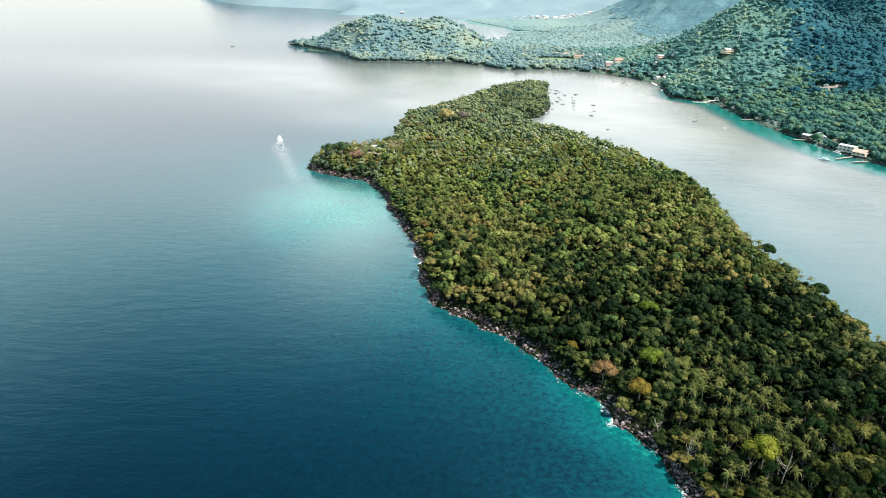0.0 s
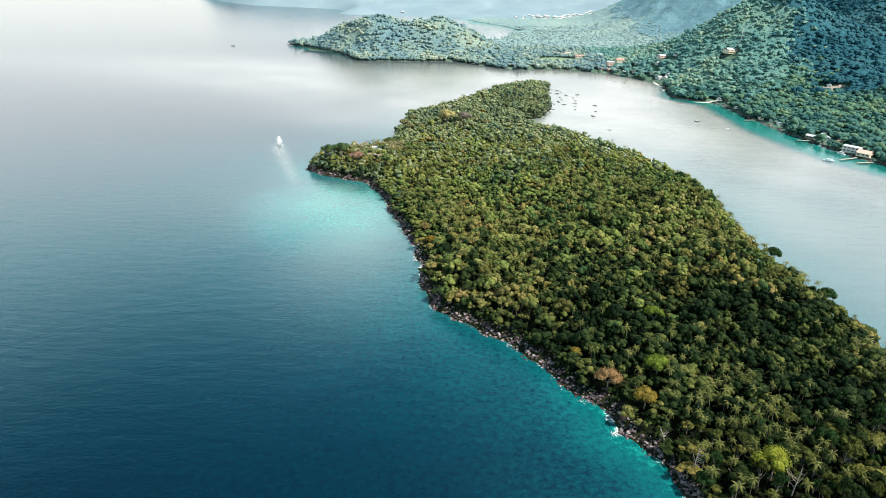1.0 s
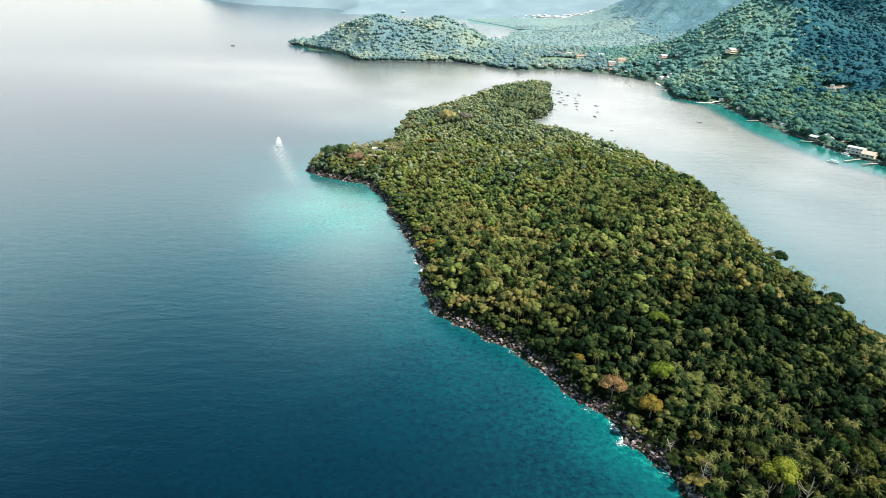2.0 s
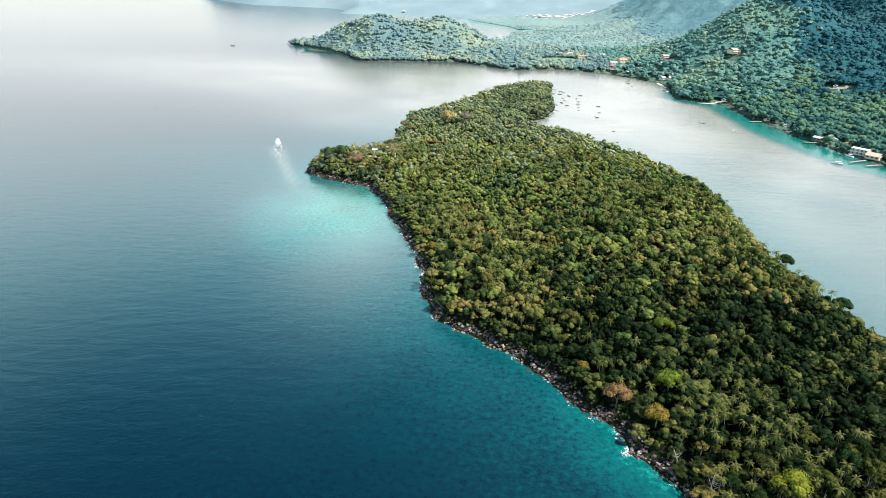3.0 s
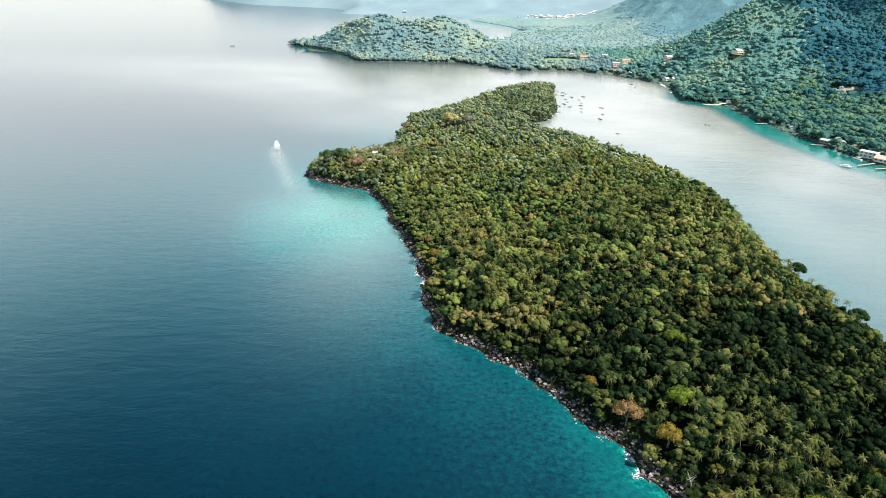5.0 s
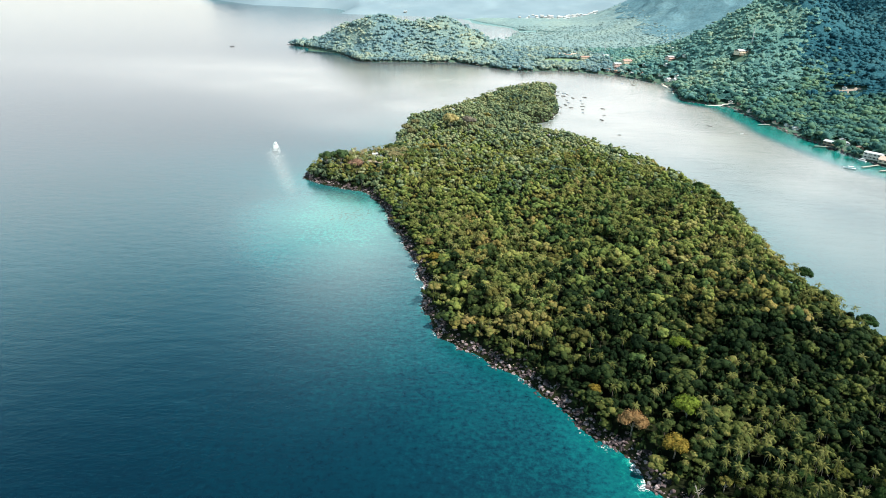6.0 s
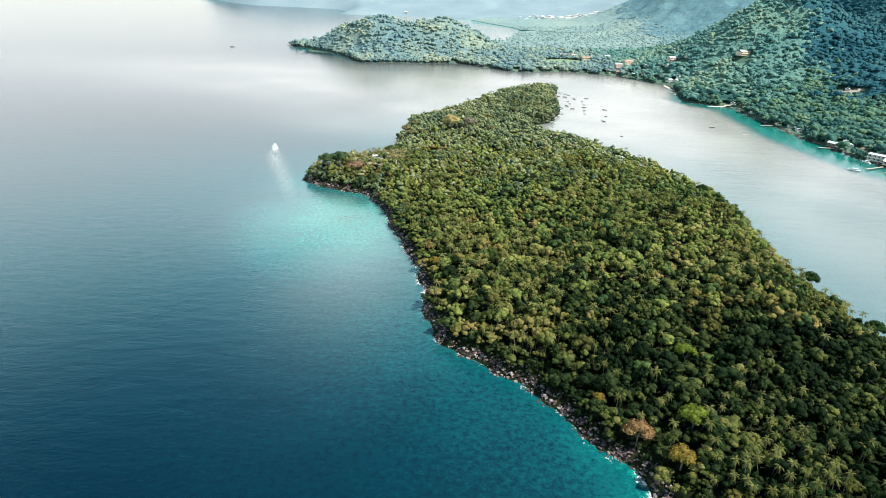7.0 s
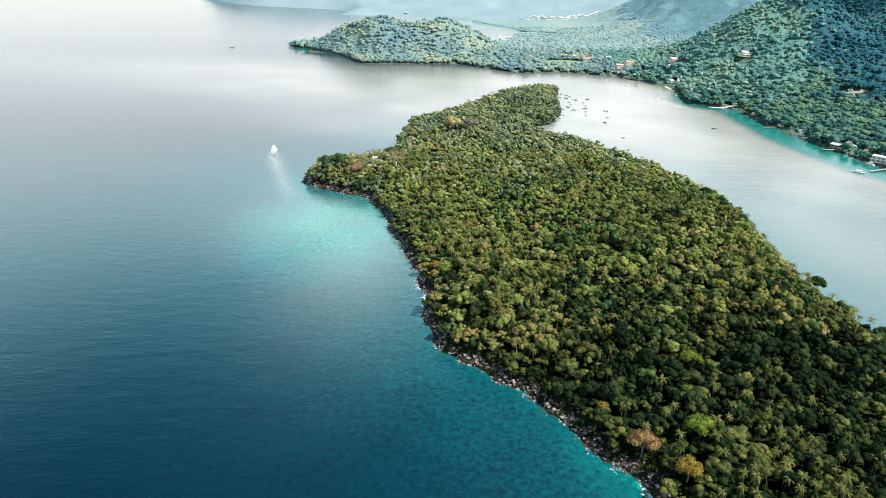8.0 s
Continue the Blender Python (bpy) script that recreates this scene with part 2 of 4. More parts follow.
COAST = [(470, 500), (446, 560), (428, 596), (414, 626), (400, 697), (396, 742), (390, 803), (389, 870), (391, 912), (360, 938),
         (340, 963), (357, 1029), (362, 1089), (342, 1136), (318, 1179), (290, 1209), (232, 1234), (178, 1228), (125, 1215), (75, 1259),
         (22, 1307), (-22, 1295), (-87, 1286), (-152, 1277), (-188, 1343), (-226, 1407), (-302, 1489), (-354, 1537)]
BACK = [(-340, 1575), (-250, 1640), (-50, 1700), (90, 1780), (165, 1840), (185, 1950), (230, 2080), (400, 2150), (400, 2190),
        (240, 2230), (215, 2345), (130, 2550), (20, 2820), (-197, 2876), (-421, 2865), (-481, 3186), (-937, 3322)]


def spline(points, step, closed):
    """A smooth line through the points."""
    p = np.array(points, float)
    n = len(p)
    out = []
    for i in range(n if closed else n - 1):
        q = [p[(i + k) % n] if closed else p[min(max(i + k, 0), n - 1)] for k in (-1, 0, 1, 2)]
        m = max(2, int(np.hypot(*(q[2] - q[1])) / step))
        for u in np.arange(m) / m:
            out.append(0.5 * (2 * q[1] + (q[2] - q[0]) * u + (2 * q[0] - 5 * q[1] + 4 * q[2] - q[3]) * u * u + (3 * q[1] - q[0] - 3 * q[2] + q[3]) * u ** 3))
    return np.array(out)


def hashed(i, j, seed):
    v = np.sin(i * 127.1 + j * 311.7 + seed * 74.7) * 43758.5453
    return v - np.floor(v)


def value_noise(x, y, size, seed=0):
    """Smooth noise from 0 to 1 over the plan, with lumps of that size in metres."""
    u, v = np.asarray(x, float) / size, np.asarray(y, float) / size
    i, j = np.floor(u), np.floor(v)
    f, g = u - i, v - j
    f, g = f * f * (3 - 2 * f), g * g * (3 - 2 * g)
    a0 = hashed(i, j, seed) * (1 - f) + hashed(i + 1, j, seed) * f
    a1 = hashed(i, j + 1, seed) * (1 - f) + hashed(i + 1, j + 1, seed) * f
    return a0 * (1 - g) + a1 * g


def rugged(line, size, amount, seed):
    """The line with small coves and points on it."""
    d = np.roll(line, -1, 0) - np.roll(line, 1, 0)
    nrm = np.stack([d[:, 1], -d[:, 0]], 1) / np.maximum(np.hypot(d[:, 0], d[:, 1]), 1e-6)[:, None]
    k = value_noise(line[:, 0], line[:, 1], size, seed) - 0.5 + 0.6 * (value_noise(line[:, 0], line[:, 1], size / 3, seed + 1) - 0.5)
    return line + nrm * (k * 2 * amount)[:, None]


island_line = rugged(spline(ISLAND, 3.0, True), 13.0, 2.3, 3)
coast_line = rugged(spline(COAST, 8.0, False), 22.0, 3.0, 5)
back_line = spline(BACK, 30.0, False)
main_line = np.vstack([[(4950, 250), (750, 300), (540, 400)], coast_line, back_line, [(-1500, 4200), (-1600, 4650), (4950, 4650)]])


def shore_distance(x, y, line):
    """Metres inside the closed line (outside: minus)."""
    x, y = np.asarray(x, float).ravel(), np.asarray(y, float).ravel()
    a0, a1 = line, np.roll(line, -1, 0)
    out = np.empty(len(x))
    for s0 in range(0, len(x), 4000):
        px, py = x[s0:s0 + 4000, None], y[s0:s0 + 4000, None]
        dx, dy = a1[:, 0] - a0[:, 0], a1[:, 1] - a0[:, 1]
        u = np.clip(((px - a0[:, 0]) * dx + (py - a0[:, 1]) * dy) / np.maximum(dx * dx + dy * dy, 1e-9), 0, 1)
        dist = np.sqrt(((px - a0[:, 0] - u * dx) ** 2 + (py - a0[:, 1] - u * dy) ** 2).min(1))
        cross = ((a0[:, 1] > py) != (a1[:, 1] > py)) & (px < dx * (py - a0[:, 1]) / np.where(dy == 0, 1e-9, dy) + a0[:, 0])
        out[s0:s0 + 4000] = np.where(cross.sum(1) % 2 == 1, dist, -dist)
    return out


def bell(x, y, cx, cy, sx, sy, turn=0.0):
    c, s = math.cos(radians(turn)), math.sin(radians(turn))
    u, v = (x - cx) * c + (y - cy) * s, -(x - cx) * s + (y - cy) * c
    return np.exp(-0.5 * ((u / sx) ** 2 + (v / sy) ** 2))


def island_height(x, y, d):
    h = 2.2 * (1 - np.exp(-np.maximum(d, 0) / 3.0)) + 5.5 * (1 - np.exp(-np.maximum(d, 0) / 35.0))
    hill = 11 * bell(x, y, 165, 425, 50, 90) + 4 * bell(x, y, 150, 280, 45, 70) + 4 * bell(x, y, 20, 290, 30, 40) + 5 * bell(x, y, 100, 880, 40, 90) + 5 * bell(x, y, -75, 530, 32, 22)
    h = h + hill * np.clip(d / 22, 0, 1) + 1.6 * (value_noise(x, y, 28, 11) - 0.5) * np.clip(d / 10, 0, 1)
    return np.where(d > 0, h, d * 0.45)


HILL_BELLS = [(-235, 1475, 45, 45, 40), (-150, 1450, 38, 48, 40), (-70, 1450, 60, 50, 40), (15, 1450, 50, 50, 36), (75, 1450, 35, 45, 12),
              (575, 1215, 98, 135, 106), (720, 1000, 140, 190, 30), (1050, 1550, 230, 260, 190), (905, 2450, 180, 260, 190), (1700, 2300, 350, 420, 250)]
FAR_BELLS = [(-900, 4000, 420, 300, 110), (-150, 3700, 380, 330, 110), (500, 3900, 420, 420, 130), (1300, 3900, 600, 500, 170), (2400, 3600, 700, 600, 200)]


def mainland_height(x, y, d):
    h = 2.0 * (1 - np.exp(-np.maximum(d, 0) / 2.5)) + 4 * (1 - np.exp(-np.maximum(d, 0) / 120.0))
    up = 0
    for cx, cy, sx, sy, top in HILL_BELLS + FAR_BELLS:
        up = up + top * bell(x, y, cx, cy, sx, sy)
    crag = 0.75 + 0.32 * value_noise(x, y, 120, 21) + 0.18 * value_noise(x, y, 45, 22)
    h = h + up * crag * np.clip(d / 60, 0, 1)
    return np.where(d > 0, h, d * 0.4)


# ---- building blocks ----
def grid_mesh(name, verts, faces, mat, tone=None, smooth=False):
    me = bpy.data.meshes.new(name)
    verts, faces = np.asarray(verts, np.float32), np.asarray(faces, np.int32)
    k = faces.shape[1]
    me.vertices.add(len(verts))
    me.vertices.foreach_set("co", verts.ravel())
    me.loops.add(faces.size)
    me.loops.foreach_set("vertex_index", faces.ravel())
    me.polygons.add(len(faces))
    me.polygons.foreach_set("loop_start", np.arange(0, faces.size, k, dtype=np.int32))
    me.polygons.foreach_set("use_smooth", np.full(len(faces), smooth))
    me.update(calc_edges=True)
    me.validate()
    if tone is not None:
        me.attributes.new("tone", "FLOAT", "POINT").data.foreach_set("value", np.asarray(tone, np.float32))
    me.materials.append(mat)
    return me


def sheet(xs, ys):
    """Vertices and quads of a flat sheet over the plan."""
    gx, gy = np.meshgrid(xs, ys)
    i = np.arange(gx.size).reshape(gx.shape)
    quads = np.stack([i[:-1, :-1], i[:-1, 1:], i[1:, 1:], i[1:, :-1]], -1).reshape(-1, 4)
    return gx.ravel(), gy.ravel(), quads


def part(name, bm, mat, parent, label="", smooth=False):
    me = bpy.data.meshes.new(name)
    bm.to_mesh(me)
    bm.free()
    me.materials.append(mat)
    if smooth:
        me.polygons.foreach_set("use_smooth", np.ones(len(me.polygons), bool))
    ob = new(name, me)
    ob.parent = parent
    if label:
        tagged(ob, label)
    return ob


def part_np(name, vf, mat, parent, label=""):
    ob = new(name, grid_mesh(name, vf[0], vf[1], mat, smooth=name in ("crown", "trunk")))
    ob.parent = parent
    if label:
        tagged(ob, label)
    return ob


def merged(pieces):
    """One set of vertices and triangles from several."""
    vs, fs, n = [], [], 0
    for v, f in pieces:
        vs.append(v)
        fs.append(np.asarray(f) + n)
        n += len(v)
    return np.vstack(vs), np.vstack(fs)


def tube(path, radii, sides=6):
    """A tapered limb along a path, as triangles."""
    path = np.array(path, float)
    vs, fs = [], []
    ang = np.arange(sides) * 2 * math.pi / sides
    for k, (p, r) in enumerate(zip(path, radii)):
        d = path[min(k + 1, len(path) - 1)] - path[max(k - 1, 0)]
        d = d / np.linalg.norm(d)
        u = np.cross(d, (0.31, 0.95, 0.05))
        u /= np.linalg.norm(u)
        w = np.cross(d, u)
        vs.append(p + r * (np.cos(ang)[:, None] * u + np.sin(ang)[:, None] * w))
    for k in range(len(path) - 1):
        for i in range(sides):
            a0, a1 = k * sides + i, k * sides + (i + 1) % sides
            fs += [(a0, a1, a1 + sides), (a0, a1 + sides, a0 + sides)]
    return np.vstack(vs), np.array(fs)


def ball(seed, squash=1.0, rough=0.25, level=1):
    """A lumpy ball, for boulders and the dense heart of a crown."""
    bm = bmesh.new()
    bmesh.ops.create_icosphere(bm, subdivisions=level, radius=1.0)
    r = np.random.default_rng(seed)
    v = np.array([w.co[:] for w in bm.verts])
    f = np.array([[w.index for w in fc.verts] for fc in bm.faces])
    bm.free()
    v = v * (1 + rough * (r.random(len(v)) - 0.5) * 2)[:, None]
    return v * (1, 1, squash), f


def crown(seed, wide, tall, lobes, sprays, size, heart=0, fat=1.0, full=0.9):
    """A broad crown: sprays of leaves over uneven lobes, with gaps between the lobes."""
    r = np.random.default_rng(seed)
    cs, rs = [], []
    for k in range(lobes):
        ang, rad = r.random() * 2 * math.pi, wide * (0.15 + 0.62 * math.sqrt(r.random()))
        if k == 0:
            rad = wide * 0.1
        cs.append((rad * math.cos(ang), rad * math.sin(ang), tall * (0.62 - 0.42 * (rad / wide) ** 1.5 + 0.16 * (r.random() - 0.5))))
        rs.append(fat * wide * (0.27 + 0.16 * r.random()) * (9 / lobes) ** 0.18)
    cs, rs = np.array(cs), np.array(rs)
    pick = r.choice(lobes, sprays, p=rs ** 2 / (rs ** 2).sum())
    n = r.normal(size=(sprays, 3))
    n[:, 2] = np.abs(n[:, 2]) * 1.15 - 0.35
    n /= np.linalg.norm(n, axis=1)[:, None]
    p = cs[pick] + n * (rs[pick] * (0.90 + 0.18 * r.random(sprays)))[:, None] * (1, 1, 0.85)
    up = n * 0.8 + r.normal(size=(sprays, 3)) * 0.26 + (0, 0, 0.15)
    up /= np.linalg.norm(up, axis=1)[:, None]
    t = np.cross(up, r.normal(size=(sprays, 3)))
    t /= np.linalg.norm(t, axis=1)[:, None]
    b = np.cross(up, t)
    s = (size * (0.6 + 0.8 * r.random(sprays)))[:, None]
    quad = np.stack([p - t * s - up * s * 0.25, p - b * s * 0.62, p + t * s - up * s * 0.35, p + b * s * 0.62], 1)
    i = np.arange(sprays)[:, None] * 4
    faces = np.vstack([i + (0, 1, 2), i + (0, 2, 3)])
    pieces = [(quad.reshape(-1, 3), faces)]
    for k in range(min(heart, lobes)):
        v, f = ball(seed + k, 0.85, 0.25, 0)
        pieces.append((v * rs[k] * full + cs[k], f))
    return merged(pieces)


def frond(length, droop, pairs=9, wide=0.72):
    """One palm leaf along +x: a bent midrib with leaflets hanging off both sides."""
    u = np.linspace(0.06, 1, pairs + 1)
    mid = np.stack([length * u * (1 - 0.16 * droop * u), 0 * u, length * (0.34 * u - (0.34 + 0.42 * droop) * u * u)], 1)
    pieces = [tube(mid[::3], np.linspace(0.06, 0.02, len(mid[::3])), 3)]
    vs, fs = [], []
    for k in range(pairs):
        p, q = mid[k], mid[k + 1]
        w = wide * math.sin(math.pi * (0.18 + 0.78 * (k + 0.5) / pairs)) * length / 3.2
        for side in (1, -1):
            n = len(vs)
            tip = (p + q) / 2 + np.array([0.30 * length / 3.2, side * w, -0.34 * w])
            vs += [p, p + (q - p) * 0.85, tip]
            fs.append((n, n + 1, n + 2) if side > 0 else (n + 1, n, n + 2))
    pieces.append((np.array(vs), np.array(fs)))
    return merged(pieces)


def turned(v, yaw, pitch=0.0, move=(0, 0, 0)):
    c, s, cp, sp = math.cos(yaw), math.sin(yaw), math.cos(pitch), math.sin(pitch)
    x, y, z = v[:, 0] * cp - v[:, 2] * sp, v[:, 1], v[:, 0] * sp + v[:, 2] * cp
    return np.stack([x * c - y * s, x * s + y * c, z], 1) + np.array(move, float)


def palm_head(seed, fronds, pairs):
    r = np.random.default_rng(seed)
    out = []
    for k in range(fronds):
        v, f = frond(3.3 + 0.8 * r.random(), 0.5 + 0.8 * r.random(), pairs)
        out.append((turned(v, k * 2.4 + r.random() * 0.5, 0.55 - 1.0 * k / fronds), f))
    return merged(out)


def planted(template, x, y, z, scale, yaw, tall=None):
    """Copies of one template, joined: vertices and triangles."""
    v, f = template
    tall = scale if tall is None else tall
    c, s = np.cos(yaw)[:, None], np.sin(yaw)[:, None]
    vx, vy, vz = v[:, 0][None], v[:, 1][None], v[:, 2][None]
    out = np.stack([(vx * c - vy * s) * scale[:, None] + x[:, None], (vx * s + vy * c) * scale[:, None] + y[:, None], vz * tall[:, None] + z[:, None]], -1)
    faces = f[None] + (np.arange(len(x)) * len(v))[:, None, None]
    return out.reshape(-1, 3), faces.reshape(-1, 3)


def woodland(name, templates, spots, mat, label, category):
    """A stand of trees that nobody could count: one object."""
    x, y, z, scale, yaw, tall, tone = spots
    which = rng.integers(0, len(templates), len(x))
    pieces, tones = [], []
    for k, tp in enumerate(templates):
        i = np.nonzero(which == k)[0]
        if len(i):
            pieces.append(planted(tp, x[i], y[i], z[i], scale[i], yaw[i], tall[i]))
            tones.append(np.repeat(tone[i], len(tp[0])))
    v, f = merged(pieces)
    return tagged(new(name, grid_mesh(name, v, f, mat, np.concatenate(tones), True)), label, category, kind="stuff")


def rock_heap(name, templates, spots, mat, label, category):
    """Rocks joined into one heap, with hard faces."""
    ob = woodland(name, templates, spots, mat, label, category)
    ob.data.polygons.foreach_set("use_smooth", np.zeros(len(ob.data.polygons), bool))
    return ob


def scatter(x0, x1, y0, y1, step, seed):
    """Uneven spots about one step apart."""
    r = np.random.default_rng(seed)
    gx, gy = np.meshgrid(np.arange(x0, x1, step), np.arange(y0, y1, step * 0.87))
    gx[1::2] += step / 2
    n = gx.size
    return gx.ravel() + (r.random(n) - 0.5) * step * 0.8, gy.ravel() + (r.random(n) - 0.5) * step * 0.8, r.random((4, n))


# ---- the sea ----
sea_x = np.concatenate([[-9000, -5000, -3000, -2000, -1400, -1000, -760, -600, -500], np.arange(-420, 560, 5.0), [600, 680, 800, 1000, 1500, 2500, 4000, 6000, 9000]])
sea_y = np.concatenate([[-3000, -1200, -500, -200, -60], np.arange(0, 1330, 5.0), [1360, 1400, 1500, 1650, 1800, 2000, 2300, 2700, 3200, 4000, 6000, 9000]])
wx, wy, wq = sheet(sea_x, sea_y)
d_isle, d_main = -shore_distance(wx, wy, island_line), -shore_distance(wx, wy, main_line)
wz = np.where((d_isle < -9) | (d_main < -14), -6.0, 0.0)
reach = (7 + 13 * bell(wx, wy, 68, 180, 50, 40) + 58 * bell(wx, wy, -80, 462, 62, 50) + 8 * bell(wx, wy, 10, 270, 40, 40) + 14 * bell(wx, wy, 115, 765, 25, 30)) * (0.75 + 0.5 * value_noise(wx, wy, 40, 31))
main_reach = 3 + 56 * bell(wx, wy, 425, 700, 80, 200) + 10 * bell(wx, wy, 365, 960, 40, 40) + 5 * (value_noise(wx, wy, 35, 35) - 0.5)
shelf = 0.30 * np.exp(-np.maximum(d_isle, 0) / (62 + 50 * value_noise(wx, wy, 90, 38)))
lush = 0.42 + 0.30 * bell(wx, wy, 68, 180, 40, 40) + 0.2 * bell(wx, wy, -60, 470, 50, 40)
shallow = np.maximum(np.maximum(lush * np.exp(-np.maximum(d_isle, 0) / reach), shelf), 0.88 / (1 + np.exp((d_main - main_reach) / 9.0)))
foam = np.maximum(np.exp(-np.maximum(d_isle, 0) / 2.4) * (0.34 + 0.85 * value_noise(wx, wy, 22, 33) + 0.2 * bell(wx, wy, 0, 320, 60, 90)), np.where(wy < 1320, 0.7, 0) * np.exp(-np.maximum(d_main, 0) / 3.0))
shallow = np.maximum(shallow, 0.84 * bell(wx, wy, -62, 436, 42, 58))
sea_mesh = grid_mesh("sea", np.stack([wx, wy, wz], 1), wq, water_mat, smooth=True)
sea_mesh.attributes.new("shallow", "FLOAT", "POINT").data.foreach_set("value", shallow.astype(np.float32))
sea_mesh.attributes.new("foam", "FLOAT", "POINT").data.foreach_set("value", foam.astype(np.float32))
# the strait's white sky reflection, painted into the water colour, stronger with distance
sheen_and_milk = 1 / (1 + np.exp(-(wx - 150 + 0.9 * np.clip(wy - 540, 0, 560) - 80 * (value_noise(wx, wy, 120, 36) - 0.5)) / (26 + 0.28 * np.clip(wy - 560, 0, 560))))
sheen_and_milk = sheen_and_milk / (1 + np.exp((wy - 1240) / 60.0)) * (0.70 + 0.4 * value_noise(wx, wy, 60, 37) * (0.6 + 0.8 * value_noise(wx, wy, 160, 39)))
sheen_and_milk = sheen_and_milk * (0.34 + 0.66 / (1 + np.exp(-(wy - 640) / 75.0)))
sheen_and_milk = sheen_and_milk * np.clip(1.25 - 1.8 * shallow, 0, 1)
# paler water over the island's western shallows
sheen_and_milk = np.maximum(sheen_and_milk, 0.26 * bell(wx, wy, -46, 385, 30, 60))
# the far lagoon's sky reflection, likewise put into the colour
sheen_and_milk = np.maximum(sheen_and_milk, 0.85 / (1 + np.exp(-(wx + 300) / 70.0)) / (1 + np.exp(-(wy - 1650) / 40.0)))
# milky water in the cape's bay
sheen_and_milk = np.maximum(sheen_and_milk, 0.24 * bell(wx, wy, -70, 448, 46, 52) * np.clip(d_isle / 16, 0, 1))
# the pale trail that a boat left on the water
sheen_and_milk = np.maximum(sheen_and_milk, 0.30 * np.exp(-((wx + 151 - 0.36 * (600 - wy)) / 6.0) ** 2) * np.clip((wy - 400) / 110, 0, 1) * np.clip((606 - wy) / 10, 0, 1))
sea_mesh.attributes.new("sheen_and_milk", "FLOAT", "POINT").data.foreach_set("value", np.clip(sheen_and_milk, 0, 1).astype(np.float32))
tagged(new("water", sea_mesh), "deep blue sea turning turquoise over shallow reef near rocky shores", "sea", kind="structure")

# ---- the land ----
gx, gy, gq = sheet(np.arange(-132, 240, 4.0), np.arange(40, 1052, 4.0))
gd = shore_distance(gx, gy, island_line)
gz = island_height(gx, gy, gd)
gq = gq[(gd[gq] > -12).any(1)]
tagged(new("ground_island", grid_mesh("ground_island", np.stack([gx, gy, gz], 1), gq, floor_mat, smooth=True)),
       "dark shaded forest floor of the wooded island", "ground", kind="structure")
mx = np.concatenate([np.arange(-1700, -420, 40.0), np.arange(-420, 336, 12.0), np.arange(336, 480, 4.0), np.arange(480, 1000, 12.0), np.arange(1000, 5000, 60.0)])
my = np.concatenate([np.arange(280, 560, 40.0), np.arange(560, 1340, 5.0), np.arange(1340, 1700, 12.0), np.arange(1700, 4640, 40.0)])
gx, gy, gq = sheet(mx, my)
gd = shore_distance(gx, gy, main_line)
gz = mainland_height(gx, gy, gd) - np.where((gy > 1560) & (gy < 2760), 7.0, 0.0) * np.clip((gd - 20) / 40, 0, 1)
gq = gq[(gd[gq] > -40).any(1)]
# valley and mountain ground: pale blue haze painted into both base colours
slope_mat = rough_surface("hazed_wooded_slope", [(0.3, (0.120, 0.215, 0.225)), (0.5, (0.14, 0.24, 0.24)), (0.7, (0.17, 0.26, 0.25))], 0.02, 0.6, 0.9, 0.08)
haze_mat = rough_surface("hazed_mountain_woods", [(0.3, (0.135, 0.190, 0.220)), (0.5, (0.15, 0.205, 0.235)), (0.7, (0.170, 0.225, 0.250))], 0.006, 0.5, 1.0, 0.03)
mid_y = gy[gq].mean(1)
shore_floor = rough_surface("mainland_floor", [(0.3, (0.040, 0.080, 0.060)), (0.5, (0.060, 0.110, 0.080)), (0.7, (0.10, 0.13, 0.095))], 0.1, 0.4, 0.9, 1.5)
tagged(new("ground_shore", grid_mesh("ground_shore", np.stack([gx, gy, gz], 1), gq[mid_y < 1560], shore_floor, smooth=True)),
       "shaded wooded ground along the mainland shore", "ground", kind="structure")
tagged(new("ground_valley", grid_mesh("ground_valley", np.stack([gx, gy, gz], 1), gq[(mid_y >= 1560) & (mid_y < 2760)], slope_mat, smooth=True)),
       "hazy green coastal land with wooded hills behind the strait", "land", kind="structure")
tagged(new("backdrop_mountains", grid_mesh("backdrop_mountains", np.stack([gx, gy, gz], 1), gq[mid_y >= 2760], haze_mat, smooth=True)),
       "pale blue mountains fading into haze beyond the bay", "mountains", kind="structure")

# ---- the island's trees ----
SPECIAL = []  # spots kept free for trees of their own


def ground_at(x, y):
    d = shore_distance([x], [y], island_line)
    return float(island_height(np.array([x]), np.array([y]), d)[0])


def broad_tree(seed, label, leaves, wide=4.3, tall=10.0, lobes=11, sprays=640, size=0.29, fat=1.0):
    tree = new("broadleaf_tree")
    tagged(tree, label, "tree", "island trees")
    r = np.random.default_rng(seed)
    limbs = [tube([(0, 0, -0.5), (0.1, 0.1, tall * 0.3), (0.3 * r.normal(), 0.3 * r.normal(), tall * 0.62)], [0.30, 0.22, 0.10], 6)]
    for k in range(4):
        a0 = k * 1.6 + r.random()
        limbs.append(tube([(0, 0, tall * (0.26 + 0.06 * k)), (1.3 * math.cos(a0), 1.3 * math.sin(a0), tall * 0.5),
                           (0.62 * wide * math.cos(a0), 0.62 * wide * math.sin(a0), tall * 0.64)], [0.14, 0.10, 0.05], 4))
    part_np("trunk", merged(limbs), bark_mat, tree)
    v, f = crown(seed, wide, tall * 0.5, lobes, sprays, size, 20, fat, 0.80)
    part_np("crown", (v + (0, 0, tall * 0.5), f), leaves, tree)
    return tree


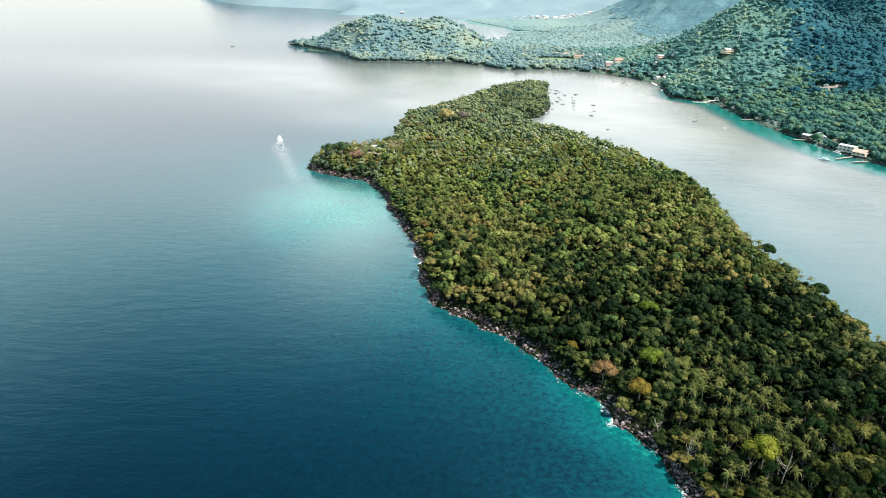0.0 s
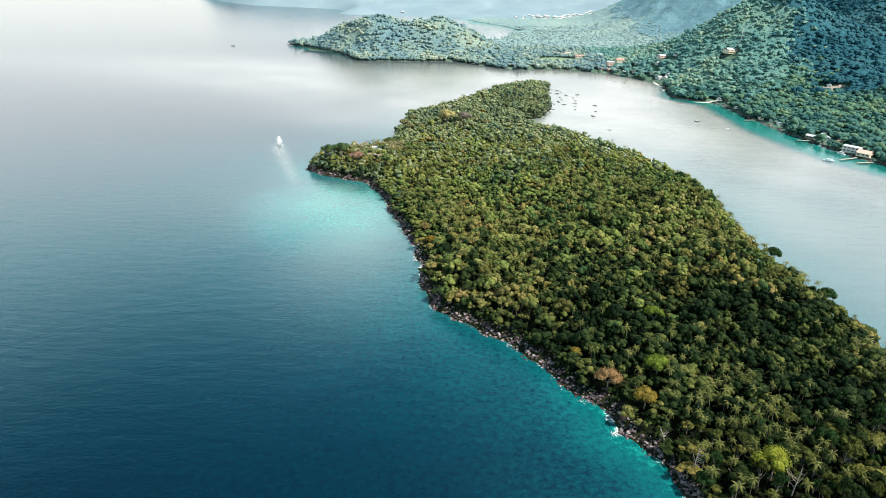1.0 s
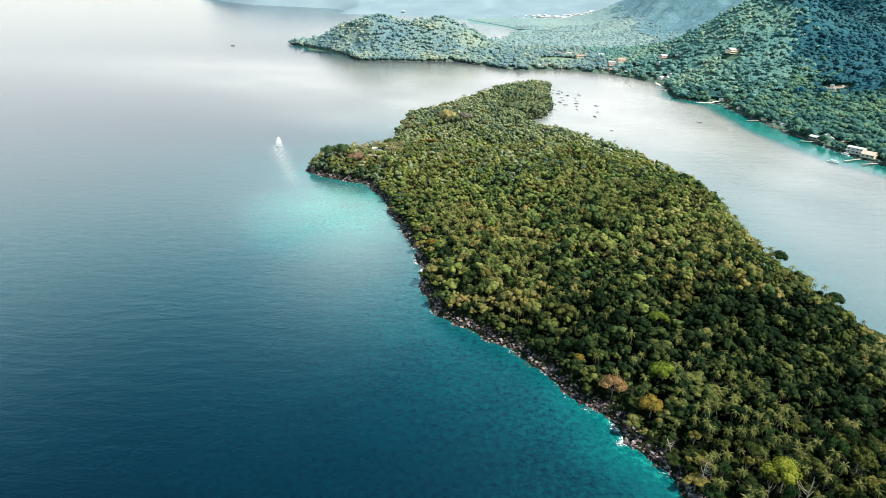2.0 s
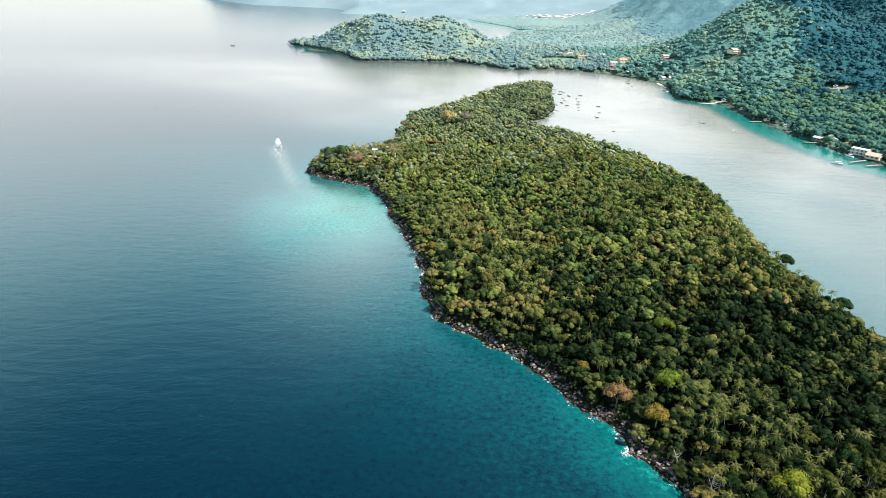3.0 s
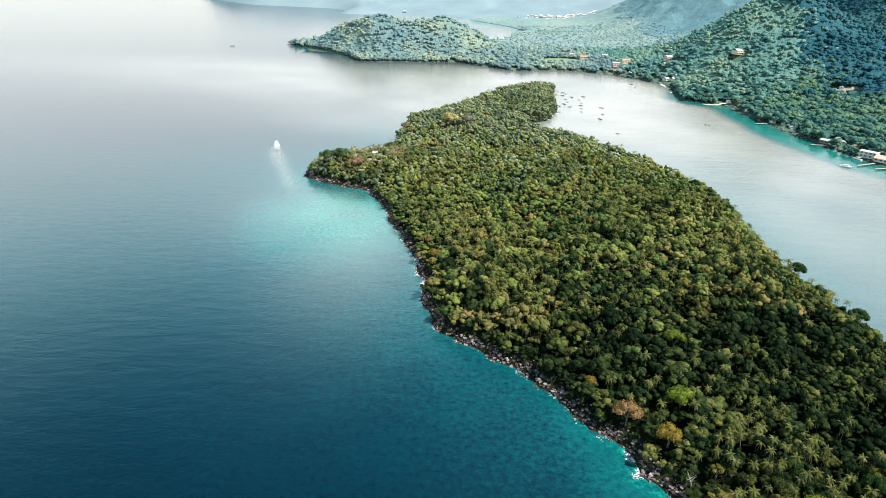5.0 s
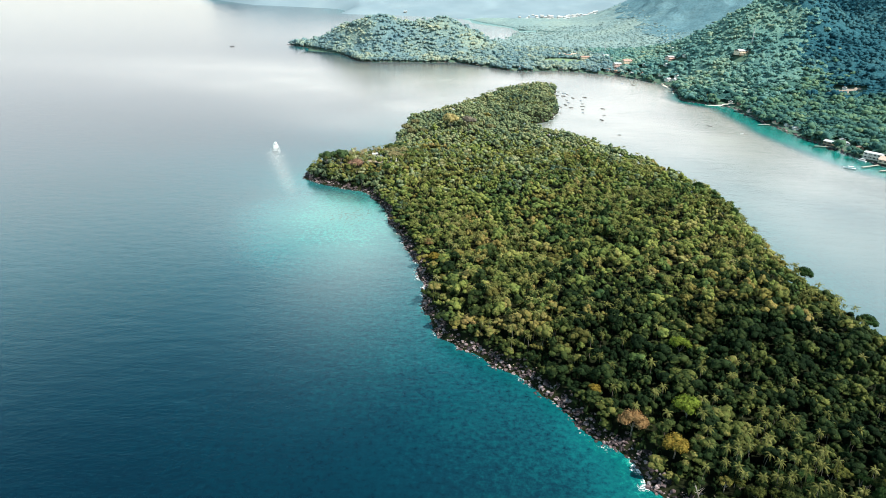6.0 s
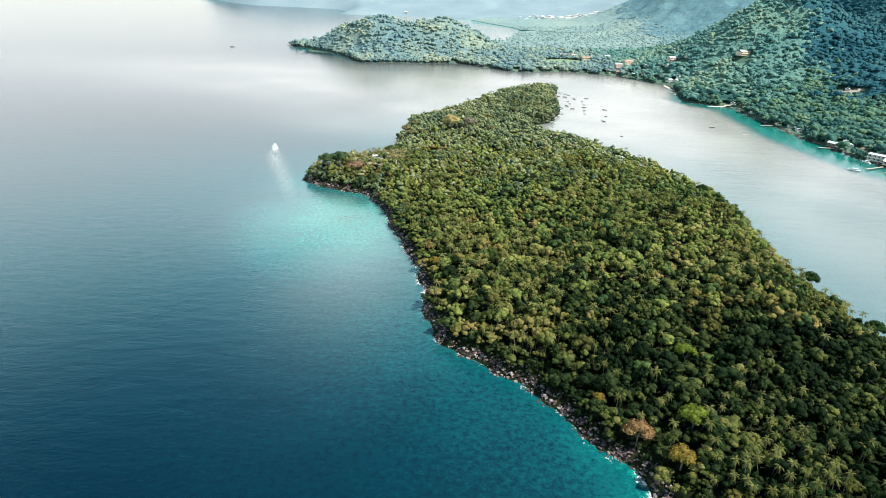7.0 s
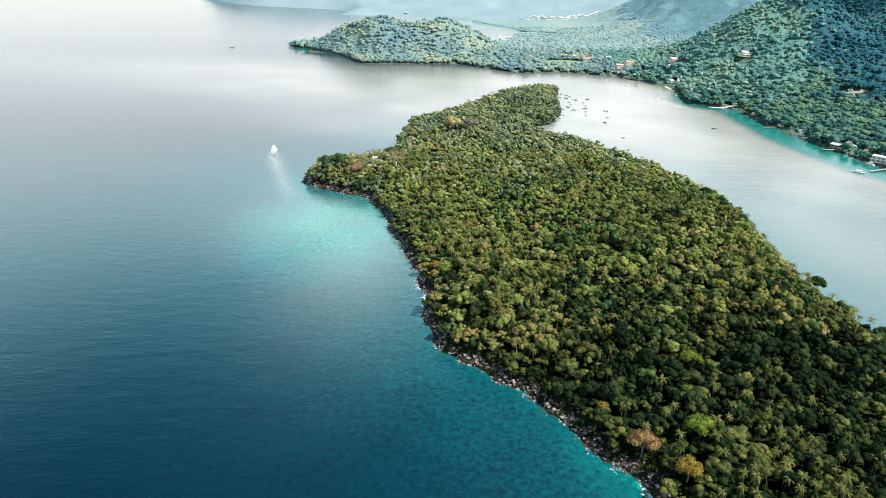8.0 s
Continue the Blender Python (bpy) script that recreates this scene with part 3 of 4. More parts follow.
def palm_tree(seed, label, tall=11.0, fronds=15):
    tree = new("coconut_palm")
    tagged(tree, label, "palm tree", "coconut palms")
    r = np.random.default_rng(seed)
    bend = r.normal(size=2) * 0.9
    path = [(bend[0] * u * u, bend[1] * u * u, tall * u - 0.4 * (1 - u)) for u in np.linspace(0, 1, 5)]
    part_np("trunk", tube(path, [0.22, 0.17, 0.15, 0.13, 0.12], 6), bark_mat, tree)
    shapes = []
    for k in range(3):
        v, f = frond(3.6 + 0.3 * k, 0.55 + 0.35 * k, 10)
        shapes.append(grid_mesh("frond", v, f, palm_near))
    for k in range(fronds):
        leaf = new("frond", shapes[k * 3 // fronds])
        leaf.parent = tree
        leaf.matrix_basis = Matrix.Translation(path[-1]) @ Matrix.Rotation(k * 2.4 + 0.5 * r.random(), 4, "Z") @ Matrix.Rotation(-(0.60 - 1.05 * k / fronds), 4, "Y")
    return tree


def stand(tree, x, y, z, scale, yaw, tilt=0.0, tall=None):
    return pose(x, y, z, tilt, 0, math.degrees(yaw)) @ Matrix.Diagonal((scale, scale, tall or scale, 1))


def put_special(tree, x, y, scale, yaw=0.0):
    tree.matrix_basis = stand(tree, x, y, ground_at(x, y), scale, yaw)
    SPECIAL.append((x, y, 3.6 * scale))


put_special(broad_tree(101, "rust-orange flowering tree at the rocky shore edge", leaf_orange, 4.2, 8.5, 14, sprays=1100, fat=1.3), 69.5, 216, 1.15)
put_special(broad_tree(102, "golden yellow-green tree above the dark shore bank", leaf_gold, 4.0, 8.0, 14, sprays=1100, fat=1.3), 80.5, 203.5, 1.12)
put_special(broad_tree(103, "bright lime-yellow spreading tree among darker crowns", leaf_lime, 4.8, 9.5, 15, sprays=1100, fat=1.3), 110, 166, 1.25)
put_special(broad_tree(107, "fresh light-green spreading tree above the shore", leaf_fresh, 4.6, 9.5, 15, sprays=1100, fat=1.3), 89, 219, 1.15)
put_special(broad_tree(108, "fresh light-green tree on the wooded slope", leaf_fresh, 4.2, 9.5, 13, sprays=1100, fat=1.3), 99, 258, 1.0)
put_special(broad_tree(109, "golden dry tree at the edge of the shore rocks", leaf_gold, 3.4, 7.5, 12, sprays=1100, fat=1.3), -2, 357, 1.0)
put_special(broad_tree(110, "orange-tinted dry tree above the shore rocks", leaf_orange, 3.0, 7.0, 10, sprays=1100, fat=1.3), -6, 378, 1.0)
put_special(broad_tree(111, "yellow-green dry tree above the shore rocks", leaf_gold, 3.2, 7.5, 10, sprays=1100, fat=1.3), 60, 236, 0.9)
put_special(broad_tree(104, "tall dry tree with straw-brown thinning crown", leaf_brown, 4.6, 11.0, 18, sprays=1100, fat=1.2), 8, 676, 1.95)
put_special(broad_tree(105, "tall dry tree with dull brown crown", leaf_mauve, 4.2, 11.0, 18, sprays=1100, fat=1.2), 26, 672, 1.75)
put_special(broad_tree(106, "dry pinkish-brown tree above the cape rocks", leaf_pink, 5.0, 8.5, sprays=1100, fat=1.3), -66, 516, 1.3)
for x, y, grow in ((-36, 668, 1.35), (-30, 650, 1.2), (-28, 690, 1.3), (-18, 655, 1.0), (48, 668, 1.2)):
    put_special(broad_tree(112, "dry olive-brown tree thinning at the shore edge", leaf_tan, 4.2, 9.5, 14, sprays=700, fat=1.1), x, y, grow)
for x, y, grow in ((-92, 534, 1.5), (-84, 545, 1.45), (-80, 530, 1.5), (-96, 546, 1.2), (-72, 566, 1.1), (-45, 590, 1.25), (-36, 596, 1.2), (-60, 500, 1.1), (-50, 503, 1.0)):
    put_special(broad_tree(113, "dense dark-green tree clump on the rocky cape", leaf_cape, 4.0, 9.0, 14, sprays=700, fat=1.2), x, y, grow)
SPECIAL.append((-57, 547, 13))

for x, y, grow in ((189, 335, 1.25), (181, 411, 1.2), (191, 284, 1.2), (176, 455, 1.1)):
    put_special(broad_tree(115, "tall dark emergent tree on the island's ridge", leaf_dark, 3.6, 11.5, 15, sprays=900, fat=1.2), x, y, grow)


def dead_tree(seed, label, x, y, tall, lean):
    """Bare bleached branches."""
    r = np.random.default_rng(seed)
    bare = tagged(new("dead_tree"), label, "dead tree")
    part_np("trunk", tube([(0, 0, -0.5), (lean * 0.3, 0.1, tall * 0.35), (lean * 0.8, 0.2, tall * 0.75), (lean, 0, tall)], [0.26, 0.2, 0.12, 0.04], 6), pale_bark, bare)
    for k in range(9):
        u = 0.35 + 0.06 * k
        at = np.array((lean * u, 0.15, tall * u))
        way = np.array((r.normal(), r.normal(), 0.35 + 0.4 * r.random()))
        way /= np.linalg.norm(way)
        size = tall * (0.42 - 0.025 * k)
        part_np("branch", tube([at, at + way * size * 0.5, at + way * size + (0, 0, 0.25 * size)], [0.11, 0.07, 0.025], 4), pale_bark, bare)
    bare.matrix_basis = pose(x, y, ground_at(x, y))
    SPECIAL.append((x, y, 1.6))


dead_tree(31, "bleached dead tree with bare branches amid green crowns", 112.5, 158, 12.5, 1.2)
dead_tree(32, "bleached leaning dead tree on the dark shore bank", 83, 186, 6.5, -2.2)
dead_tree(33, "tall pale dead trunk at the shore edge", 87.5, 171, 11.0, 0.3)

ix, iy, ir = scatter(-130, 235, 128, 1045, 4.8, 41)
idist = shore_distance(ix, iy, island_line)
keep = (idist > 1.5 + 3.0 * ir[0]) & (ir[3] < np.where(iy < 430, 0.90, 0.82))
for sx, sy, srad in SPECIAL:
    keep &= np.hypot(ix - sx, iy - sy) > srad
ix, iy, ir, idist = ix[keep], iy[keep], ir[:, keep], idist[keep]
iz = island_height(ix, iy, idist)
size = 0.74 + 0.80 * ir[2] ** 2.4
lift = size ** 0.4 * (0.50 + 0.45 * ir[1] + 0.58 * value_noise(ix, iy, 15, 61))
rim = np.clip(idist / 16, np.where(iy > 440, 0.85, 0.62), 1.0)
near = iy < 268 - 0.10 * ix

# palms stand between the broadleaf trees, in groves
px, py, pr = scatter(-130, 235, 128, 1045, 4.8, 43)
pdist = shore_distance(px, py, island_line)
grove = value_noise(px, py, 38, 51) * 0.65 + value_noise(px, py, 13, 52) * 0.35
share = np.clip((grove - 0.50) * 1.9, 0.015, 0.5)
share = share + 0.22 * np.clip((py - 250) / 60, 0, 1) * np.clip((620 - py) / 80, 0, 1) * (value_noise(px, py, 30, 57) > 0.35)
share = share * np.where(py > 570, 0.4, 1.0)
share = np.maximum(share, 0.85 * bell(px, py, -55, 545, 30, 20))
share = np.maximum(share, 0.75 * bell(px, py, 112, 192, 34, 26))
share = np.maximum(share, 0.6 * bell(px, py, 38, 275, 14, 16))
share = share * (1 - 0.85 * bell(px, py, 158, 205, 24, 32))
keep = (pdist > 3.0 + 2 * pr[0]) & (pr[1] < share)
for sx, sy, srad in SPECIAL[:-1]:
    keep &= np.hypot(px - sx, py - sy) > srad
px, py, pr, pdist = px[keep], py[keep], pr[:, keep], pdist[keep]
pz = island_height(px, py, pdist)
palm_size = 0.56 + 0.26 * pr[2]
palm_tall = 0.74 + 0.24 * pr[3]
palm_near_spot = py < 300 - 0.10 * px

LOOKS = [("dense dark-green rounded broadleaf tree in closed canopy", 3.0, 9.4, 13), ("mid-green lumpy broadleaf tree in closed canopy", 2.8, 9.8, 12),
         ("wide flat-topped green broadleaf tree", 3.6, 8.6, 17), ("small upright green broadleaf tree between larger crowns", 2.4, 9.8, 10),
         ("open-crowned olive-green broadleaf tree", 3.1, 9.0, 12), ("billowing deep-green broadleaf tree", 3.3, 9.6, 16)]
order = np.argsort(iy)
spots = [i for i in order if near[i]][:300]
firsts = {}
for n, i in enumerate(spots):
    k = n % len(LOOKS)
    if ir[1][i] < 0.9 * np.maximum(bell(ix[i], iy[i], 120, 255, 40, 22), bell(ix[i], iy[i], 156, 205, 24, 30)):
        k = 0  # the slope's shade, painted with darker leaves
    m = stand(None, ix[i], iy[i], iz[i], size[i], ir[3][i] * 6.28, 4 * (ir[0][i] - 0.5)) @ Matrix.Diagonal((1, 1, lift[i] * rim[i] / size[i], 1))
    if k in firsts:
        copy_thing(firsts[k], m)
    else:
        text, wide, tall, lobes = LOOKS[k]
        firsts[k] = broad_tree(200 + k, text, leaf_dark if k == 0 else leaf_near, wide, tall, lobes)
        firsts[k].matrix_basis = m
palm_spots = [i for i in np.argsort(py) if palm_near_spot[i]][:170]
PALM_LOOKS = ["yellow-green coconut palm rising above the canopy", "coconut palm with drooping sunlit fronds", "slender coconut palm with a ragged starry head"]
palm_firsts = {}
for n, i in enumerate(palm_spots):
    k = n % len(PALM_LOOKS)
    m = stand(None, px[i], py[i], pz[i], palm_size[i], pr[3][i] * 6.28, 8 * (pr[0][i] - 0.5), palm_tall[i])
    if k in palm_firsts:
        copy_thing(palm_firsts[k], m)
    else:
        palm_firsts[k] = palm_tree(300 + k, PALM_LOOKS[k], 10.5 + k)
        palm_firsts[k].matrix_basis = m
used = np.zeros(len(ix), bool)
used[spots] = True
palm_used = np.zeros(len(px), bool)
palm_used[palm_spots] = True

mid_crowns, small_crowns = [], []
for k, (text, wide, tall, lobes) in enumerate(LOOKS):
    v, f = crown(400 + k, wide, tall * 0.74, lobes * 2 // 3, 64, 0.44, 12, 1.12)
    mid_crowns.append((v + (0, 0, tall * 0.32), f))
    v, f = crown(420 + k, wide, tall * 0.7, 5, 14, 0.72, 5, 1.08)
    small_crowns.append((v + (0, 0, tall * 0.35), f))
mid_palms = []
for k in range(4):
    v, f = palm_head(500 + k, 10, 3)
    head = (v + (0, 0, 10.5 + 0.5 * k), f)
    mid_palms.append(merged([head, tube([(0, 0, -0.5), (0.2, 0.1, 6), (0, 0, 10.6 + 0.5 * k)], [0.2, 0.15, 0.12], 4)]))


# the haze-tinted leaf colours take over tree by tree with distance
hazed_end = hashed(np.floor(ix * 3), np.floor(iy * 3), 19) < np.clip((iy - 440) / 240, 0, 1)
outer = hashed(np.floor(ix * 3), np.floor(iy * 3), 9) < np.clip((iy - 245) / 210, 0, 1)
golden = (iy > 225) & (iy < 760) & (hashed(np.floor(ix * 3), np.floor(iy * 3), 29) < np.clip(1.6 * (0.6 * value_noise(ix, iy, 22, 63) + 0.4 * value_noise(ix, iy, 60, 64)) - 0.86 + 0.5 * np.exp(-idist / 7.0), 0, 0.75))
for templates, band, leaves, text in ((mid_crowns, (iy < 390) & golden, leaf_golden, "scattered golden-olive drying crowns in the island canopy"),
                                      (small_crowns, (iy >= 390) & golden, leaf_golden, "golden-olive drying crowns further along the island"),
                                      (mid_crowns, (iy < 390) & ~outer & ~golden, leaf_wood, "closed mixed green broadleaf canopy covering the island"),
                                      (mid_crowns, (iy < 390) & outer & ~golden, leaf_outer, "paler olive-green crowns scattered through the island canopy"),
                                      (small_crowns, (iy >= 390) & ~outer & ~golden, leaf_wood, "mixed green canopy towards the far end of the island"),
                                      (small_crowns, (iy >= 390) & outer & ~hazed_end & ~golden, leaf_outer, "olive-green canopy half way along the island"),
                                      (small_crowns, (iy >= 390) & outer & hazed_end & ~golden, leaf_far_end, "hazy pale olive-green canopy on the far end of the island")):
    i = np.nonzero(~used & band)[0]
    # tone carries painted haze with distance and painted shade over the dark slope
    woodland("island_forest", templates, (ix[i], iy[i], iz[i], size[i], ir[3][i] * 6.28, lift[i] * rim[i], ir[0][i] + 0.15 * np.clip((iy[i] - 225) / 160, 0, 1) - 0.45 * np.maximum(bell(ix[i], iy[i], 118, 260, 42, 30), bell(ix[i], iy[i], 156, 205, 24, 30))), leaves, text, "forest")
lx, ly, lr = scatter(-130, 235, 440, 1045, 3.4, 48)
ld = shore_distance(lx, ly, island_line)
ok = (ld > np.where((ly < 585) & (lx < 60), 3.0, 0.2)) & (ld < np.where((ly < 585) & (lx < 60), 14.0, 5.5)) & (lr[0] < 0.85)
lx, ly, lr, ld = lx[ok], ly[ok], lr[:, ok], ld[ok]
ls = 0.5 + 0.35 * lr[2]
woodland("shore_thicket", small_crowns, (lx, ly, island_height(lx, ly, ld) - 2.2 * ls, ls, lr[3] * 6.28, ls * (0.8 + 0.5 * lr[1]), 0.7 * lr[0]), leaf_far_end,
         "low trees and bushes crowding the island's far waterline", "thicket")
cape_palm = np.hypot((px + 57) / 30, (py - 547) / 20) < 1
i = np.nonzero(cape_palm)[0]
woodland("cape_palm_grove", mid_palms, (px[i], py[i], pz[i], palm_size[i] * 1.1, pr[3][i] * 6.28, palm_tall[i], pr[0][i]), palm_dry,
         "straw-coloured coconut palms on the open cape", "palm grove")
i = np.nonzero(~palm_used & ~cape_palm)[0]
woodland("island_palm_grove", mid_palms, (px[i], py[i], pz[i], palm_size[i], pr[3][i] * 6.28, palm_tall[i], pr[0][i]), palm_wood,
         "scattered coconut palms standing through the island canopy", "palm grove")

# ---- woods across the strait ----
far_crowns = []
for k in range(8):
    v, f = crown(630 + k, 3.6, 6.0, 4, 10, 0.72, 3, 1.4)
    far_crowns.append((v + (0, 0, 3.2), f))


def coast_trees(x0, x1, y0, y1, step, seed, limit, big=1.0):
    x, y, r = scatter(x0, x1, y0, y1, step, seed)
    ok = (np.abs(x - 5) < 0.70 * y + 40) & limit(x, y)
    x, y, r = x[ok], y[ok], r[:, ok]
    d = shore_distance(x, y, main_line)
    ok = d > 2.5 * r[0]
    x, y, r, d = x[ok], y[ok], r[:, ok], d[ok]
    s = big * (0.62 + 0.95 * r[2] ** 1.7)
    return x, y, mainland_height(x, y, d) - 0.5, s, r[3] * 6.28, s * (0.8 + 0.5 * r[1]), r[0]


# houses across the strait: x, y, which look, turn
SMALL = [(329, 1193, 0, 30), (316, 1204, 1, 15), (345, 1180, 2, 40), (360, 1221, 3, 20), (308, 1216, 1, 10), (338, 1206, 0, 60), (296, 1228, 2, 35), (367, 1150, 0, 50),
         (376, 1112, 0, 50), (384, 1122, 3, 60), (368, 1120, 0, 40), (416, 1188, 0, 30), (385, 1180, 3, 20), (428, 1290, 0, 20), (372, 1310, 3, 10), (346, 1022, 0, 70),
         (395, 930, 0, 70), (402, 918, 1, 75), (396, 872, 3, 80), (397, 802, 2, 80), (404, 787, 0, 80)]
SMALL += [(404, 768, 3, 78), (424, 800, 0, 70), (425, 710, 0, 70), (420, 694, 3, 70), (424, 677, 1, 70), (180, 1245, 0, 0), (140, 1232, 1, 5), (215, 1246, 3, 0),
          (262, 1238, 0, 350), (92, 1266, 0, 10), (545, 928, 3, 60), (30, 1318, 1, 350)]
CLEAR = [(x - 0.012 * y + 2.5, y - 12, 6.5, 19) for x, y, k, turn in SMALL]
# x, y of the village's larger houses, and half the clearing in front of each
LARGE = [(262, 1450, 25), (283, 1378, 13), (316, 1254, 9), (338, 1272, 11), (398, 1210, 11), (473, 1103, 14), (330, 1400, 10)]
CLEAR += [(x - 4, y - 12, half, 17) for x, y, half in LARGE]
CLEAR += [(235, 1345, 42, 42), (538, 913, 25, 14), (413, 637, 12, 12), (416, 621, 12, 11), (404, 697, 7, 6), (352, 1085, 7, 36), (379, 925, 22, 5)]


def open_ground(x, y):
    ok = np.ones(len(x), bool)
    for cx, cy, sx, sy in CLEAR:
        ok &= ((x - cx) / sx) ** 2 + ((y - cy) / sy) ** 2 > 1
    return ok


def beyond(x, y, shift=0.0):
    """The woods past the shore's own, along an uneven line."""
    return y + 0.25 * (x - 500) > 960 + shift + 90 * (value_noise(x, y, 55, 95) - 0.5) + 40 * (value_noise(x, y, 14, 96) - 0.5)


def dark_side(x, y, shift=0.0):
    """The mountain forest, from the hill's eastern flank on, with shade put into its colour."""
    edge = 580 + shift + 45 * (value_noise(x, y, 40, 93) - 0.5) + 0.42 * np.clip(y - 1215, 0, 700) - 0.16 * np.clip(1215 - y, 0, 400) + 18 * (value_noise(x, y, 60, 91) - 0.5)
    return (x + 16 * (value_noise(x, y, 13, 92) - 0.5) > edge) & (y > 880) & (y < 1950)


def mingled(x, y, reach):
    """A shift of the border, different for every tree."""
    return reach * (hashed(np.floor(x * 3), np.floor(y * 3), 5) - 0.5)


def canopy(x, y, cell, seed):
    """Rounded tree tops packed side by side, from 0 to 1, and a tone for each."""
    i, j = np.floor(x / cell), np.floor(y / cell)
    best, tone = np.full(x.shape, 9.0), np.zeros(x.shape)
    for di in (-1, 0, 1):
        for dj in (-1, 0, 1):
            cx = (i + di + 0.15 + 0.7 * hashed(i + di, j + dj, seed)) * cell
            cy = (j + dj + 0.15 + 0.7 * hashed(i + di, j + dj, seed + 1)) * cell
            size = 0.75 + 0.5 * hashed(i + di, j + dj, seed + 2)
            d = np.hypot(x - cx, y - cy) / (cell * size)
            nearer = d < best
            best, tone = np.where(nearer, d, best), np.where(nearer, hashed(i + di, j + dj, seed + 3), tone)
    return np.sqrt(np.clip(1 - best ** 2, 0, 1)), tone



def leafy_layer(name, xs, ys, cell, seed, mat, low, high, text, limit, edge=6.0):
    """The closed lower canopy of a wood: packed rounded tops over the ground."""
    x, y, q = sheet(xs, ys)
    d = np.full(len(x), -50.0)
    ok = (np.abs(x - 5) < 0.70 * y + 60) & limit(x, y)
    d[ok] = shore_distance(x[ok], y[ok], main_line)
    d[ok & ~open_ground(x, y)] = -50.0
    dome, tone = canopy(x, y, cell, seed)
    rise = low + high * dome * (0.6 + 0.8 * tone) + 1.4 * (hashed(x, y, seed) - 0.5)
    z = mainland_height(x, y, d) + np.clip(d / edge, 0.1, 1) * rise - 0.3
    q = q[(d[q] > 5.0).all(1)]
    live, back = np.unique(q, return_inverse=True)
    return tagged(new(name, grid_mesh(name, np.stack([x, y, z], 1)[live], back.reshape(-1, 4), mat, 0.05 + 0.48 * tone[live], True)), text, "forest", kind="stuff")


def tree_top(seed, level, lobes):
    """A lumpy crown seen from afar: domed lobes with nothing below the branches."""
    r = np.random.default_rng(seed)
    pieces = []
    for k in range(lobes):
        v, f = ball(seed * 7 + k, 0.62, 0.30, level)
        f = f[(v[f][:, :, 2] > -0.1).any(1)]
        ang, off = 6.28 * (k / lobes) + r.random(), 1.3 + 0.5 * r.random()
        size = 1.7 + 0.9 * r.random()
        pieces.append((v * size + (off * math.cos(ang), off * math.sin(ang), 3.9 + 1.2 * r.random()), f))
    return merged(pieces)


lobed_crowns = [tree_top(60 + k, 0, 3) for k in range(8)]
rough_crowns = [tree_top(80 + k, 0, 2) for k in range(8)]

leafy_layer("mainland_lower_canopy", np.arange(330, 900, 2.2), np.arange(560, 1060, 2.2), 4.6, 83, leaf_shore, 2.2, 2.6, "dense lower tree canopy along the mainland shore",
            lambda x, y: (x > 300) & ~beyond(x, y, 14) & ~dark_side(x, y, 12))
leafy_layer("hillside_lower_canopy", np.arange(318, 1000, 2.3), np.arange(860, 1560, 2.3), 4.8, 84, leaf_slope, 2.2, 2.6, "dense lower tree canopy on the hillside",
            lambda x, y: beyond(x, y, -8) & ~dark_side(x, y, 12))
leafy_layer("mountain_lower_canopy", np.arange(480, 1500, 3.4), np.arange(860, 1960, 3.4), 6.0, 86, leaf_shaded_mountain, 2.2, 3.2, "hazy, shaded blue-green canopy on the steep mountain side",
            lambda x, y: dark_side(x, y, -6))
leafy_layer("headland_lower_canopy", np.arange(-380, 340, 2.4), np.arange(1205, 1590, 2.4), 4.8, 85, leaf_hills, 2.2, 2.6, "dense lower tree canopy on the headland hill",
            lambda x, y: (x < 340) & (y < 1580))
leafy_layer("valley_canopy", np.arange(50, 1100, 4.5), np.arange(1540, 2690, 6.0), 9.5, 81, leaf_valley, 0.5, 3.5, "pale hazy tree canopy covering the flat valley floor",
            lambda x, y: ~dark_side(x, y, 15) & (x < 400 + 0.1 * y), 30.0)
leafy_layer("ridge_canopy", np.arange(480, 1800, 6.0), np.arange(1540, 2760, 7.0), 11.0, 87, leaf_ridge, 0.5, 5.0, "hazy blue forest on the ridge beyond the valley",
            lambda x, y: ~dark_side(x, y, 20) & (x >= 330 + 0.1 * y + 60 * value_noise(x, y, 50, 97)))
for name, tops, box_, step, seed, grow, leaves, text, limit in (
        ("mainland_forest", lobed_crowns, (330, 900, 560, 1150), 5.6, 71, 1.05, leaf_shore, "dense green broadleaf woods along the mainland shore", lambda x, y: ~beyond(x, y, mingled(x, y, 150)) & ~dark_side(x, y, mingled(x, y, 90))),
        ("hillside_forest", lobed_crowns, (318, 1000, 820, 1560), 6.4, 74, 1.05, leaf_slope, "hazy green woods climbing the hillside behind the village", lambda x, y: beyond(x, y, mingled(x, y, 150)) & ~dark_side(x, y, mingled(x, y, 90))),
        ("mountain_forest", rough_crowns, (480, 1500, 860, 1960), 8.6, 75, 1.3, leaf_shaded_mountain, "hazy, shaded blue-green woods on the steep mountain side", lambda x, y: dark_side(x, y, mingled(x, y, 90))),
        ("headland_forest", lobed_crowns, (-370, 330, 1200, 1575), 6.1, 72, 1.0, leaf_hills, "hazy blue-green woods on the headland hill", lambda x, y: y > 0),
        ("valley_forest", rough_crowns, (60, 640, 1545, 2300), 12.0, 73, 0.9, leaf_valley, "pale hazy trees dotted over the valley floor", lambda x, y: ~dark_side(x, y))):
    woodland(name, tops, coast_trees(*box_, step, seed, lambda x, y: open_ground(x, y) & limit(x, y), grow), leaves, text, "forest")
